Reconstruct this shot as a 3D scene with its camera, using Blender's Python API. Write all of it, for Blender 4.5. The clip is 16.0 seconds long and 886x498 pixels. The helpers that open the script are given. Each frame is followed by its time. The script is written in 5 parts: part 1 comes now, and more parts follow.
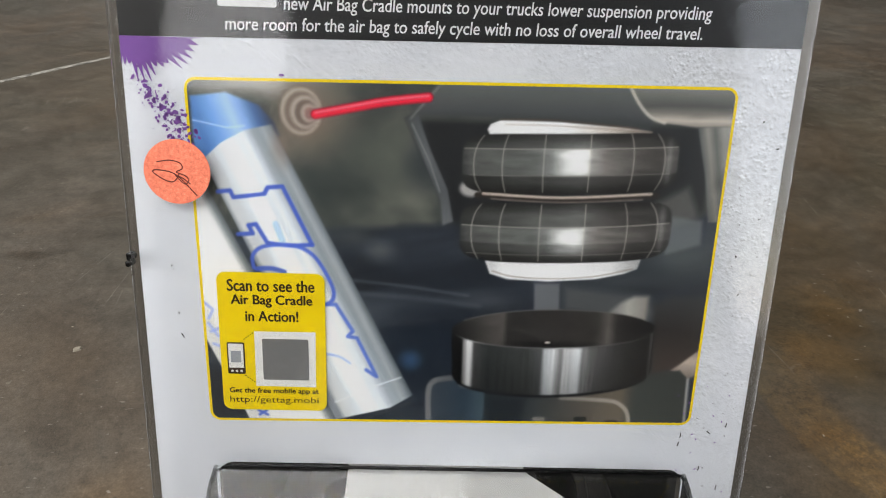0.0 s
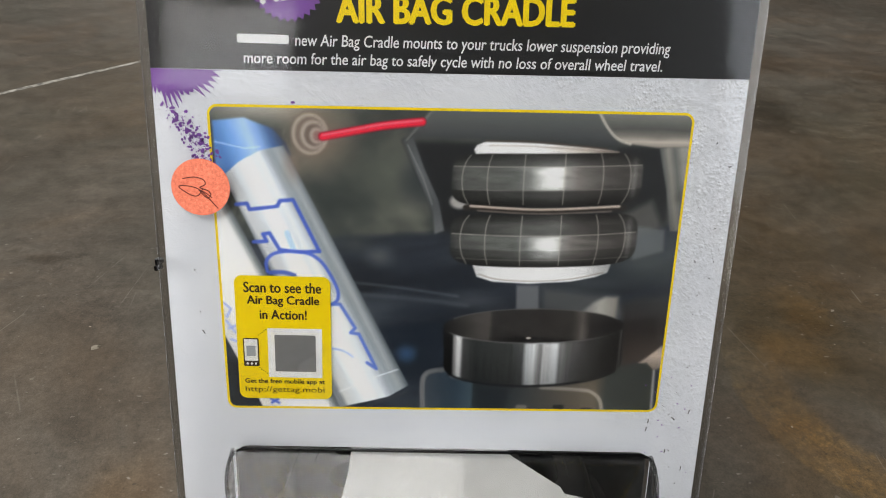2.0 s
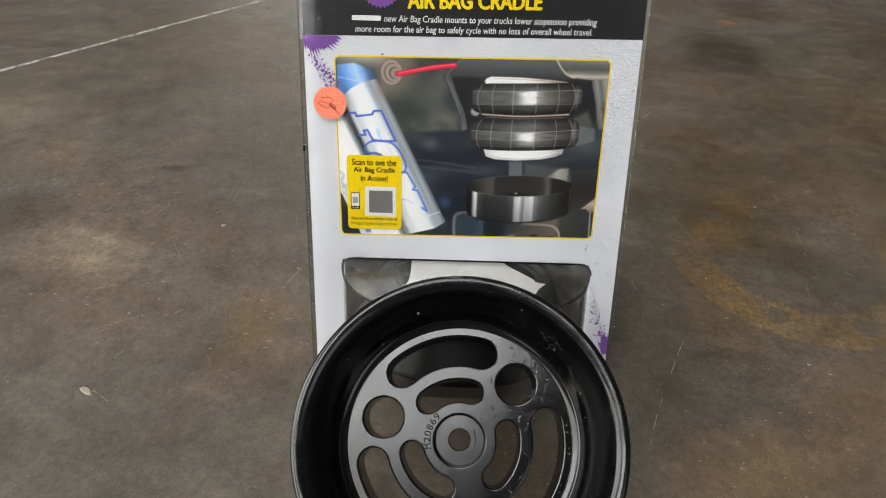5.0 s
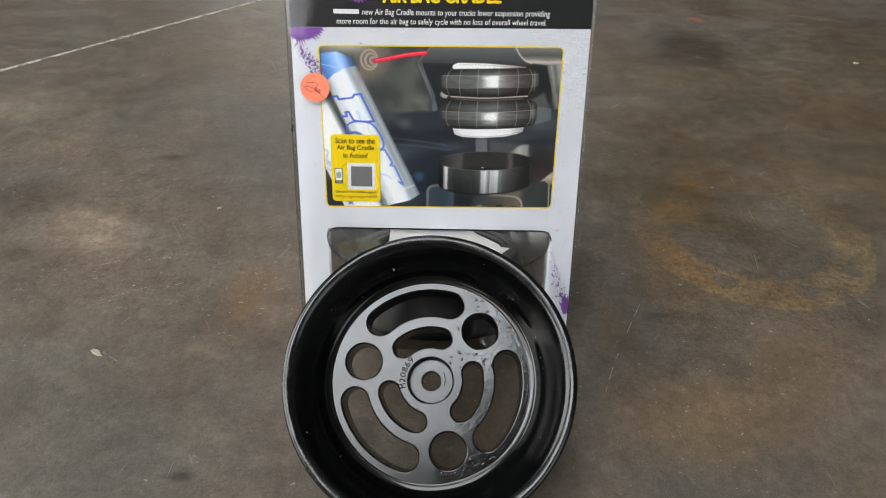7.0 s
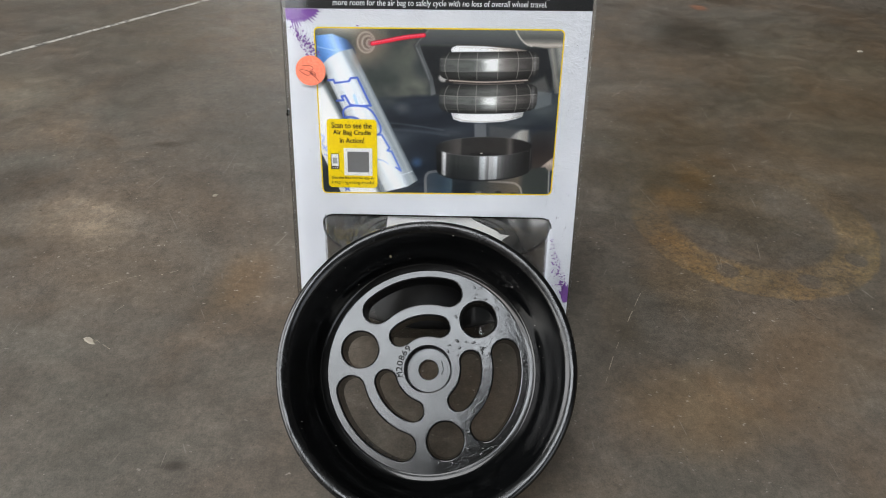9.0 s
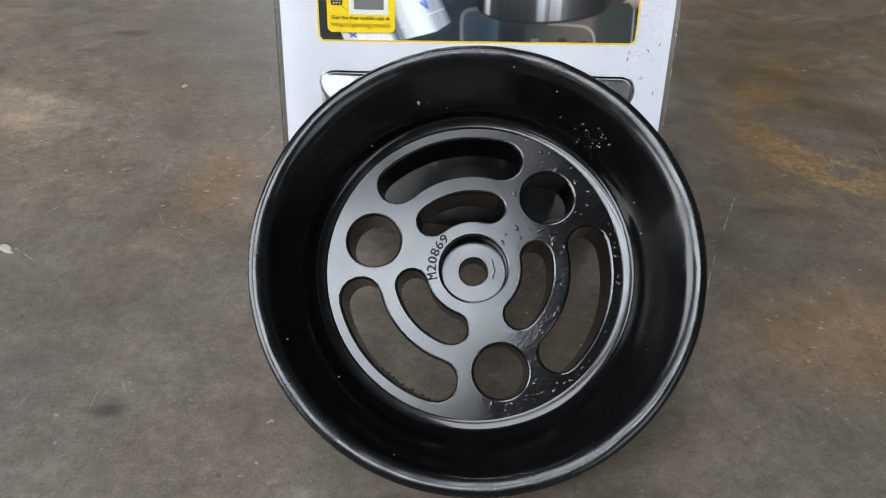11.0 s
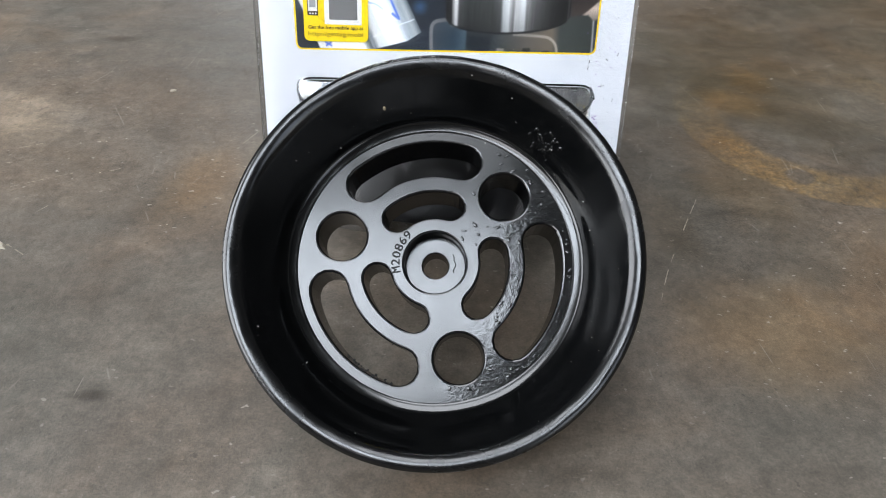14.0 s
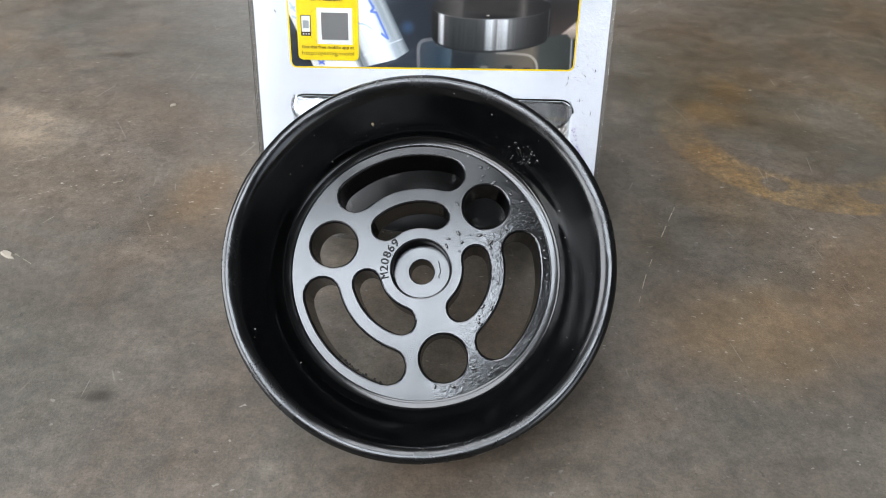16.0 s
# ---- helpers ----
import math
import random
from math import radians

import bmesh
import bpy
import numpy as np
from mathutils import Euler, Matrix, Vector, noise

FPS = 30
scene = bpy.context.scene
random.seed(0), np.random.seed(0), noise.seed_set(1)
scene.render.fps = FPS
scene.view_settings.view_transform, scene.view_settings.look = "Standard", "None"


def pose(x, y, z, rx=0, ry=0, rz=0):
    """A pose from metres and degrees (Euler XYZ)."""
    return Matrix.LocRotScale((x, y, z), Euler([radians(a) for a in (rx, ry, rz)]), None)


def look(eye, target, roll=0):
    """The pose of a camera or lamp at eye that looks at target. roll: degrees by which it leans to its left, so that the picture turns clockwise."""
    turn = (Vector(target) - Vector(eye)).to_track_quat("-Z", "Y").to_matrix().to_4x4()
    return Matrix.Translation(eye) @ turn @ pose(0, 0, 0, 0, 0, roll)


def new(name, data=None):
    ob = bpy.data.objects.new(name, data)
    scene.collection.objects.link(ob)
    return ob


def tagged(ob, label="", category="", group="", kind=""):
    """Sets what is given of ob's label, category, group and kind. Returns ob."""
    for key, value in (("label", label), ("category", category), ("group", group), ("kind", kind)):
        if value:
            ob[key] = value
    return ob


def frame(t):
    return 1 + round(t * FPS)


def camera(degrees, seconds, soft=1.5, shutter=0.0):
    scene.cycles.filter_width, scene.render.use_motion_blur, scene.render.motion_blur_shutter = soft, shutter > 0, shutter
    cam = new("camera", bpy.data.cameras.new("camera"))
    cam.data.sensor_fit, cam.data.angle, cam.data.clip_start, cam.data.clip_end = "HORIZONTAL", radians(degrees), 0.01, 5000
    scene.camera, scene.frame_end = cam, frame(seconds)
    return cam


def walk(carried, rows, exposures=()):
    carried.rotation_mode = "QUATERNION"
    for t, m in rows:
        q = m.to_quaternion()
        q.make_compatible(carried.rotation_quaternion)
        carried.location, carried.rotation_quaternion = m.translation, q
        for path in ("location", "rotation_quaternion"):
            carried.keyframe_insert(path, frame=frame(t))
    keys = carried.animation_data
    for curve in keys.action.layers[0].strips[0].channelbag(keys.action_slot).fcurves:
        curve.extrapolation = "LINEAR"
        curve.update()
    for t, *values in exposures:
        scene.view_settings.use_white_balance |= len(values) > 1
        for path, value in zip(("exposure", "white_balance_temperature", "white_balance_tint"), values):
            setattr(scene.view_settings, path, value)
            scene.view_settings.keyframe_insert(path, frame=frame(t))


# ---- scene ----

# ---------------------------------------------------------------- camera and walk
cam = camera(67.0, 16.0, soft=1.0)
# seconds, eye (x, y, z), yaw, pitch, lean
ROWS = [
    (0, -0.0113, -0.1370, 0.3161, -1.18, -33.71, 2.31),
    (0.5, -0.0129, -0.1421, 0.3147, -0.90, -33.80, 2.45),
    (1, -0.0093, -0.1448, 0.3171, -0.86, -34.19, 2.26),
    (1.5, -0.0086, -0.1548, 0.3299, -1.20, -33.75, 2.17),
    (2, -0.0092, -0.1617, 0.3345, -1.29, -33.52, 2.34),
    (2.5, -0.0117, -0.1811, 0.3500, -1.01, -33.37, 2.15),
    (3, -0.0134, -0.2119, 0.3735, -0.75, -34.36, 2.25),
    (3.5, -0.0103, -0.2444, 0.3828, -0.93, -35.39, 2.60),
    (3.8, -0.0073, -0.2708, 0.3894, -1.11, -36.21, 2.74),
    (4, -0.0038, -0.2912, 0.3959, -0.42, -36.86, 1.76),
    (4.3, -0.0129, -0.3030, 0.4003, 0.30, -37.80, 0.93),
    (4.5, -0.0119, -0.3227, 0.4050, 1.20, -37.96, 0.57),
    (5, -0.0128, -0.3524, 0.4144, 0.82, -38.17, 1.40),
    (5.2, -0.0145, -0.3654, 0.4217, 0.09, -38.57, 1.06),
    (7.5, 0.0062, -0.4139, 0.4280, 0.14, -37.79, 1.28),
    (8, 0.0061, -0.4111, 0.4246, -0.15, -38.28, 1.60),
    (8.2, 0.0060, -0.4105, 0.4252, -0.17, -38.42, 1.60),
    (10.3, -0.0090, -0.3837, 0.3429, 0.77, -38.81, 1.02),
    (10.5, -0.0185, -0.3623, 0.3199, 0.81, -39.26, 1.52),
    (10.7, -0.0219, -0.3440, 0.2993, 0.74, -39.09, 0.75),
    (10.9, -0.0193, -0.3356, 0.2831, 0.36, -40.13, 1.15),
    (11, -0.0182, -0.3330, 0.2812, -0.03, -40.80, 1.63),
    (11.5, -0.0061, -0.3363, 0.2805, -0.21, -40.99, 1.57),
    (12, -0.0039, -0.3386, 0.2840, -0.23, -40.71, 2.07),
    (12.5, -0.0048, -0.3413, 0.2822, -0.35, -40.77, 2.33),
    (13, -0.0044, -0.3433, 0.2898, -0.17, -40.44, 2.31),
    (13.5, -0.0009, -0.3488, 0.2921, -0.07, -40.18, 1.64),
    (14, -0.0016, -0.3525, 0.2926, -0.39, -40.38, 2.11),
    (14.5, 0.0005, -0.3570, 0.2963, -0.51, -40.57, 2.30),
    (15, 0.0012, -0.3618, 0.2977, -0.42, -40.42, 2.08),
    (15.5, 0.0037, -0.3668, 0.3046, -0.37, -40.17, 1.91),
    (16, 0.0049, -0.3693, 0.3068, -0.58, -39.75, 1.89),
]
walk(cam, [(t, pose(x, y, z, 90 + pitch, 0, yaw) @ pose(0, 0, 0, 0, 0, lean)) for t, x, y, z, yaw, pitch, lean in ROWS],
     exposures=[(0.0, 0.70, 6950, 10), (1.5, 0.64, 7000, 10), (3.0, 0.66, 7100, 10), (5.0, 0.79, 7100, 10), (8.2, 0.88, 6700, 10), (10.3, 0.88, 6700, 9), (10.7, 0.94, 6550, 10), (11.2, 1.24, 6350, 10), (13.0, 1.37, 6350, 10), (16.0, 1.44, 6350, 10)])

# ---------------------------------------------------------------- world and light
world = bpy.data.worlds.new("sky")
scene.world = world
world.use_nodes = True
wn = world.node_tree.nodes
sky = wn.new("ShaderNodeTexSky")
sky.sky_type, sky.sun_disc = "NISHITA", False
sky.sun_elevation, sky.sun_rotation = radians(40), radians(200)
wn["Background"].inputs["Strength"].default_value = 0.1
world.node_tree.links.new(sky.outputs["Color"], wn["Background"].inputs["Color"])

# daylight through the high glazing of the back wall, a small window in it, the roof light and the open side door, with
# added fill through the back and far walls; each lamp lies in its opening
ROOF, BACK, FAR, WEST = 7.8, -3.2, 9.0, -3.6
HIGH = (-3.4, 0.30, 4.55, 7.6)  # x0, x1, z0, z1
MID = (-3.4, -0.12, 3.75, 4.45)  # a narrower row below it, cut short to darken the plate's reflection
LOW = (-3.4, -0.6, 2.75, 3.65)  # narrower panes below, cut shorter still to darken that reflection
SMALL = (-1.5, -0.8, 1.22, 1.8)
# unseen opening in the far wall, added as backlight for floor and bubble
FAR_FILL = (-3.2, 1.0, 0.0, 2.6)
SIDE_DOOR = (-3.0, 1.0, 0.0, 3.4)  # y0, y1, z0, z1
# unseen opening, added only to give the card and floor fill
BACK_FILL = (1.6, 4.6, 0.0, 2.8)
ROOF_LIGHT = (-3.0, 0.4, -2.2, 1.0)  # x0, x1, y0, y1


def daylight(name, x0, x1, z0, z1, y, away, radiance, tint=(0.985, 0.99, 1.0)):
    lamp = bpy.data.lights.new(name, "AREA")
    lamp.shape, lamp.size, lamp.size_y = "RECTANGLE", x1 - x0, z1 - z0
    lamp.energy = radiance * math.pi * (x1 - x0) * (z1 - z0)
    lamp.color = tint
    new(name, lamp).matrix_world = look(((x0 + x1) / 2, y, (z0 + z1) / 2), ((x0 + x1) / 2, y + away, (z0 + z1) / 2))


daylight("high_daylight", *HIGH, BACK - 0.1, 1, 8.1, (0.86, 0.93, 1.0))
daylight("mid_daylight", *MID, BACK - 0.1, 1, 8.1, (0.86, 0.93, 1.0))
daylight("low_daylight", *LOW, BACK - 0.1, 1, 2.4, (0.93, 0.965, 1.0))
lamp = bpy.data.lights.new("roof_daylight", "AREA")
lamp.shape, lamp.size, lamp.size_y, lamp.color = "RECTANGLE", ROOF_LIGHT[1] - ROOF_LIGHT[0], ROOF_LIGHT[3] - ROOF_LIGHT[2], (0.96, 0.98, 1.0)
lamp.energy = 4.6 * math.pi * lamp.size * lamp.size_y
new("roof_daylight", lamp).matrix_world = pose((ROOF_LIGHT[0] + ROOF_LIGHT[1]) / 2, (ROOF_LIGHT[2] + ROOF_LIGHT[3]) / 2, ROOF + 0.06)
daylight("window_daylight", *SMALL, BACK - 0.1, 1, 0.9)
# added fill lamp that brightens the card from the front
daylight("back_fill_light", *BACK_FILL, BACK - 0.1, 1, 0.9)
# added backlight, no known source
daylight("far_fill_light", *FAR_FILL, FAR + 0.1, -1, 2.4)
lamp = bpy.data.lights.new("side_daylight", "AREA")
lamp.shape, lamp.size, lamp.size_y, lamp.color = "RECTANGLE", SIDE_DOOR[1] - SIDE_DOOR[0], SIDE_DOOR[3] - SIDE_DOOR[2], (0.985, 0.99, 1.0)
lamp.energy = 3.8 * math.pi * lamp.size * lamp.size_y
new("side_daylight", lamp).matrix_world = look((WEST - 0.1, (SIDE_DOOR[0] + SIDE_DOOR[1]) / 2, SIDE_DOOR[3] / 2), (0, (SIDE_DOOR[0] + SIDE_DOOR[1]) / 2, SIDE_DOOR[3] / 2))

# ---------------------------------------------------------------- material helpers


class Mat:
    """A node material in a few words."""

    def __init__(self, name, color=(0.5, 0.5, 0.5), rough=0.5, metal=0.0, spec=0.5):
        self.m = bpy.data.materials.new(name)
        self.m.use_nodes = True
        self.t = self.m.node_tree
        self.b = self.t.nodes["Principled BSDF"]
        self.set("Base Color", (*color, 1)).set("Roughness", rough).set("Metallic", metal).set("Specular IOR Level", spec)
        self.co = self.node("ShaderNodeTexCoord").outputs["Object"]

    def node(self, kind, **props):
        n = self.t.nodes.new(kind)
        for k, v in props.items():
            if k == "operation":
                n.operation = v
            elif k == "blend_type":
                n.blend_type = v
            elif k == "data_type":
                n.data_type = v
        return n

    def link(self, a, b):
        self.t.links.new(a, b)
        return self

    def set(self, slot, value):
        self.b.inputs[slot].default_value = value
        return self

    def to(self, slot, out):
        return self.link(out, self.b.inputs[slot])

    def noise(self, scale, detail=5.0, rough=0.6, dist=0.0, co=None):
        n = self.node("ShaderNodeTexNoise")
        n.inputs["Scale"].default_value, n.inputs["Detail"].default_value = scale, detail
        n.inputs["Roughness"].default_value, n.inputs["Distortion"].default_value = rough, dist
        self.link(co or self.co, n.inputs["Vector"])
        return n.outputs["Fac"]

    def scaled(self, sx, sy, sz, rz=0.0, off=(0, 0, 0)):
        n = self.node("ShaderNodeMapping")
        n.inputs["Scale"].default_value, n.inputs["Rotation"].default_value[2] = (sx, sy, sz), radians(rz)
        n.inputs["Location"].default_value = off
        return self.link(self.co, n.inputs["Vector"]) and n.outputs["Vector"]

    def ramp(self, fac, stops, smooth=False):
        n = self.node("ShaderNodeValToRGB")
        n.color_ramp.interpolation = "EASE" if smooth else "LINEAR"
        e = n.color_ramp.elements
        for k, (p, c) in enumerate(stops):
            if k >= 2:
                e.new(p)
        for el, (p, c) in zip(e, stops):
            el.position, el.color = p, (*((c, c, c) if isinstance(c, (int, float)) else c), 1)
        self.link(fac, n.inputs["Fac"])
        return n.outputs["Color"]

    def math(self, op, a, b=None, clamp=False):
        n = self.node("ShaderNodeMath", operation=op)
        n.use_clamp = clamp
        for k, v in enumerate((a, b)):
            if v is None:
                continue
            if isinstance(v, (int, float)):
                n.inputs[k].default_value = v
            else:
                self.link(v, n.inputs[k])
        return n.outputs[0]

    def mix(self, fac, a, b, blend="MIX"):
        n = self.node("ShaderNodeMix", data_type="RGBA")
        n.blend_type = blend
        for key, v in ((0, fac), (6, a), (7, b)):
            if isinstance(v, (int, float)):
                n.inputs[key].default_value = v
            elif isinstance(v, tuple):
                n.inputs[key].default_value = (*v, 1)
            else:
                self.link(v, n.inputs[key])
        return n.outputs[2]

    def xyz(self, co=None):
        n = self.node("ShaderNodeSeparateXYZ")
        self.link(co or self.co, n.inputs[0])
        return n.outputs

    def span(self, v, a, b):
        """0 at a to 1 at b, smooth."""
        n = self.node("ShaderNodeMapRange")
        n.interpolation_type = "SMOOTHSTEP"
        n.inputs["From Min"].default_value, n.inputs["From Max"].default_value = min(a, b), max(a, b)
        n.inputs["To Min"].default_value, n.inputs["To Max"].default_value = (0, 1) if a < b else (1, 0)
        self.link(v, n.inputs["Value"])
        return n.outputs[0]

    def blob(self, cx, cy, rx, ry, co=None, soft=0.0):
        """1 in the middle of an ellipse, fading to 0 at its edge."""
        n = self.node("ShaderNodeMapping")
        n.inputs["Location"].default_value = (-cx / rx, -cy / ry, 0)
        n.inputs["Scale"].default_value = (1 / rx, 1 / ry, 0)
        self.link(co or self.co, n.inputs["Vector"])
        ln = self.node("ShaderNodeVectorMath")
        ln.operation = "LENGTH"
        self.link(n.outputs[0], ln.inputs[0])
        return self.span(ln.outputs["Value"], 1.0, soft)

    def bump(self, height, strength=0.3, dist=0.001):
        n = self.node("ShaderNodeBump")
        n.inputs["Strength"].default_value, n.inputs["Distance"].default_value = strength, dist
        self.link(height, n.inputs["Height"])
        return self.to("Normal", n.outputs["Normal"])


def srgb(r, g, b):
    """Base colour from 0-255 paint values."""
    return tuple(((v / 255 + 0.055) / 1.055) ** 2.4 if v > 10 else v / 255 / 12.92 for v in (r, g, b))


def concrete():
    """Old trowelled concrete: grey-brown, smeared, with oil, rust, the mark of a pipe flange and painted shade beside
    the pack.
    """
    m = Mat("worn_concrete", rough=0.5, spec=0.3)
    x, y, z = m.xyz()
    big = m.noise(2.6, 6, 0.6, 0.7)
    hue = m.noise(5.0, 6, 0.62, 0.6)
    sweep = m.noise(9.0, 8, 0.68, 0.9, m.scaled(0.8, 1.1, 1, 30))
    smear = m.noise(24.0, 8, 0.7, 0.9, m.scaled(0.72, 1.15, 1, -35, (3, 1, 0)))
    blotch = m.noise(55.0, 6, 0.72, 0.3)
    fine = m.noise(170, 7, 0.78, 0.2)
    grain = m.noise(700, 3, 0.7)
    col = m.ramp(big, [(0.3, (0.063, 0.055, 0.046)), (0.5, (0.077, 0.068, 0.058)), (0.7, (0.092, 0.084, 0.073))])
    col = m.mix(1.0, col, m.ramp(hue, [(0.34, (0.97, 1.01, 0.96)), (0.5, (1.02, 0.99, 0.92)), (0.68, (1.12, 0.97, 0.80))]), "MULTIPLY")
    col = m.mix(1.0, col, m.ramp(sweep, [(0.28, 0.76), (0.44, 0.95), (0.56, 1.04), (0.74, 1.28)]), "MULTIPLY")
    col = m.mix(1.0, col, m.ramp(smear, [(0.28, 0.79), (0.5, 0.98), (0.72, 1.24)]), "MULTIPLY")
    col = m.mix(1.0, col, m.ramp(blotch, [(0.3, 0.80), (0.5, 1.0), (0.7, 1.2)]), "MULTIPLY")
    col = m.mix(1.0, col, m.ramp(fine, [(0.3, 0.72), (0.5, 1.0), (0.7, 1.3)]), "MULTIPLY")
    col = m.mix(0.6, col, m.ramp(grain, [(0.3, 0.66), (0.5, 1.0), (0.7, 1.35)]), "MULTIPLY")
    ragged = m.noise(11, 7, 0.68, 0.8)
    torn = m.noise(34, 7, 0.7, 0.5)

    def stain_shade(cx, cy, rx, ry, rgb, k, edge=ragged):
        """A tint in an ellipse, for stains and painted shade, its border eaten away by noise."""
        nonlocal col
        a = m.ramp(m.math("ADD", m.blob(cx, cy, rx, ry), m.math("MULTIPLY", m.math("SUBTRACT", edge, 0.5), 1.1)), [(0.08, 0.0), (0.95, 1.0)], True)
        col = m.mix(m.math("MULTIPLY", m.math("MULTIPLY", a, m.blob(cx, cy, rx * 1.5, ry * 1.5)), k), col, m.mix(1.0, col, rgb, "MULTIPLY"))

    # broad casts: warm brown towards one side, oil further off, paler and worn places
    stain_shade(0.62, 0.40, 0.60, 0.75, (0.94, 0.84, 0.66), 0.9)
    stain_shade(-0.25, 0.75, 0.6, 0.45, (1.04, 0.97, 0.84), 0.9)
    stain_shade(-0.05, -0.30, 0.45, 0.22, (1.16, 1.13, 1.08), 0.8)
    stain_shade(0.42, 0.72, 0.13, 0.20, (0.40, 0.34, 0.28), 0.85)
    stain_shade(0.53, 0.92, 0.12, 0.12, (0.5, 0.42, 0.34), 0.8)
    stain_shade(0.75, 0.75, 0.30, 0.30, (0.75, 0.70, 0.62), 0.8)
    stain_shade(-0.385, 0.155, 0.11, 0.075, (1.75, 1.72, 1.66), 0.9, torn)
    stain_shade(-0.34, 0.125, 0.05, 0.05, (1.3, 1.28, 1.22), 0.7, torn)
    stain_shade(-0.48, 0.22, 0.08, 0.09, (0.62, 0.60, 0.58), 0.8)
    stain_shade(-0.43, 0.112, 0.045, 0.025, (0.60, 0.55, 0.48), 0.8, torn)
    stain_shade(-0.62, 0.45, 0.20, 0.16, (1.25, 1.22, 1.14), 0.8)
    stain_shade(-0.341, 0.311, 0.035, 0.014, (0.55, 0.50, 0.45), 0.9, torn)
    stain_shade(-0.182, -0.137, 0.022, 0.008, (0.40, 0.38, 0.35), 0.9, torn)
    stain_shade(-0.185, 0.055, 0.05, 0.09, (1.18, 1.0, 0.78), 0.9)
    stain_shade(0.31, -0.02, 0.16, 0.13, (1.30, 1.24, 1.14), 0.9)
    # shade beside the pack put into the colour; the second also browns the concrete
    stain_shade(0.165, 0.03, 0.035, 0.09, (0.80, 0.74, 0.64), 0.7)
    stain_shade(0.28, 0.29, 0.20, 0.32, (0.80, 0.70, 0.54), 0.95)
    # rust
    stain_shade(0.298, 0.262, 0.040, 0.055, (1.45, 1.14, 0.66), 0.6, torn)
    stain_shade(0.268, 0.215, 0.06, 0.055, (1.45, 1.10, 0.60), 0.6, torn)
    stain_shade(0.205, -0.075, 0.11, 0.085, (1.50, 1.24, 0.90), 0.8)
    stain_shade(0.235, 0.085, 0.08, 0.11, (1.28, 1.08, 0.80), 0.75, torn)
    stain_shade(0.47, 0.86, 0.03, 0.03, (2.4, 1.1, 0.7), 0.7, torn)
    # yellow-brown ring left by a flange, with the clean discs of its bolts; worn away at the far side
    def ring_at(cx, cy):
        n = m.node("ShaderNodeVectorMath")
        n.operation = "DISTANCE"
        n.inputs[1].default_value = (cx, cy, 0.0)
        m.link(m.co, n.inputs[0])
        return n.outputs["Value"]
    d = m.math("ADD", ring_at(0.335, 0.182), m.math("MULTIPLY", m.math("SUBTRACT", torn, 0.5), 0.014))
    ring = m.math("MULTIPLY", m.span(d, 0.080, 0.092), m.span(d, 0.1295, 0.1255))
    ring = m.math("MULTIPLY", ring, m.math("ADD", m.math("MULTIPLY", m.span(y, 0.235, 0.12), 0.8), 0.2))
    for bx, by in ((0.283, 0.095), (0.358, 0.081), (0.419, 0.116)):
        ring = m.math("MULTIPLY", ring, m.math("SUBTRACT", 1.0, m.math("MULTIPLY", m.span(ring_at(bx, by), 0.0125, 0.0095), 0.85)))
    ring = m.math("MULTIPLY", ring, m.ramp(m.noise(19, 4, 0.6), [(0.32, 0.4), (0.56, 1.0)]))
    ring = m.math("MULTIPLY", ring, m.ramp(fine, [(0.34, 0.15), (0.56, 1.0)]))
    col = m.mix(m.math("MULTIPLY", ring, 0.7), col, m.mix(1.0, col, (1.95, 1.58, 0.90), "MULTIPLY"))
    # pits, pale flecks and fine scuffs
    pit = m.ramp(m.noise(190, 3, 0.5), [(0.27, 1.0), (0.31, 0.0)])
    col = m.mix(m.math("MULTIPLY", pit, 0.5), col, (0.026, 0.022, 0.018))
    where = m.ramp(m.noise(6, 4, 0.6), [(0.42, 0.0), (0.6, 1.0)])
    fleck = m.math("MULTIPLY", m.ramp(m.noise(260, 2, 0.5, 0.0, m.scaled(0.6, 1, 1, 30)), [(0.68, 0.0), (0.73, 1.0)]), where)
    col = m.mix(m.math("MULTIPLY", fleck, 0.55), col, (0.30, 0.28, 0.245))
    for turn, sx, sy, sc, k in ((24, 1.0, 0.22, 9.0, 0.30), (-38, 1.0, 0.2, 13.0, 0.22), (78, 1.0, 0.3, 7.0, 0.2)):
        vor = m.node("ShaderNodeTexVoronoi")
        vor.feature = "DISTANCE_TO_EDGE"
        vor.inputs["Scale"].default_value = sc
        m.link(m.scaled(sx, sy, 1, turn), vor.inputs["Vector"])
        scr = m.math("MULTIPLY", m.span(vor.outputs["Distance"], 0.004, 0.0), m.ramp(m.noise(17 + sc, 3, 0.5), [(0.58, 0.0), (0.64, 1.0)]))
        col = m.mix(m.math("MULTIPLY", scr, k), col, (0.28, 0.26, 0.22))
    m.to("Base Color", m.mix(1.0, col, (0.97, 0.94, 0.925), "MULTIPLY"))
    m.to("Roughness", m.ramp(smear, [(0.3, 0.36), (0.7, 0.6)]))
    h = m.math("ADD", m.math("MULTIPLY", fine, 0.7), m.math("MULTIPLY", grain, 0.3))
    return m.bump(h, 0.4, 0.0012).m


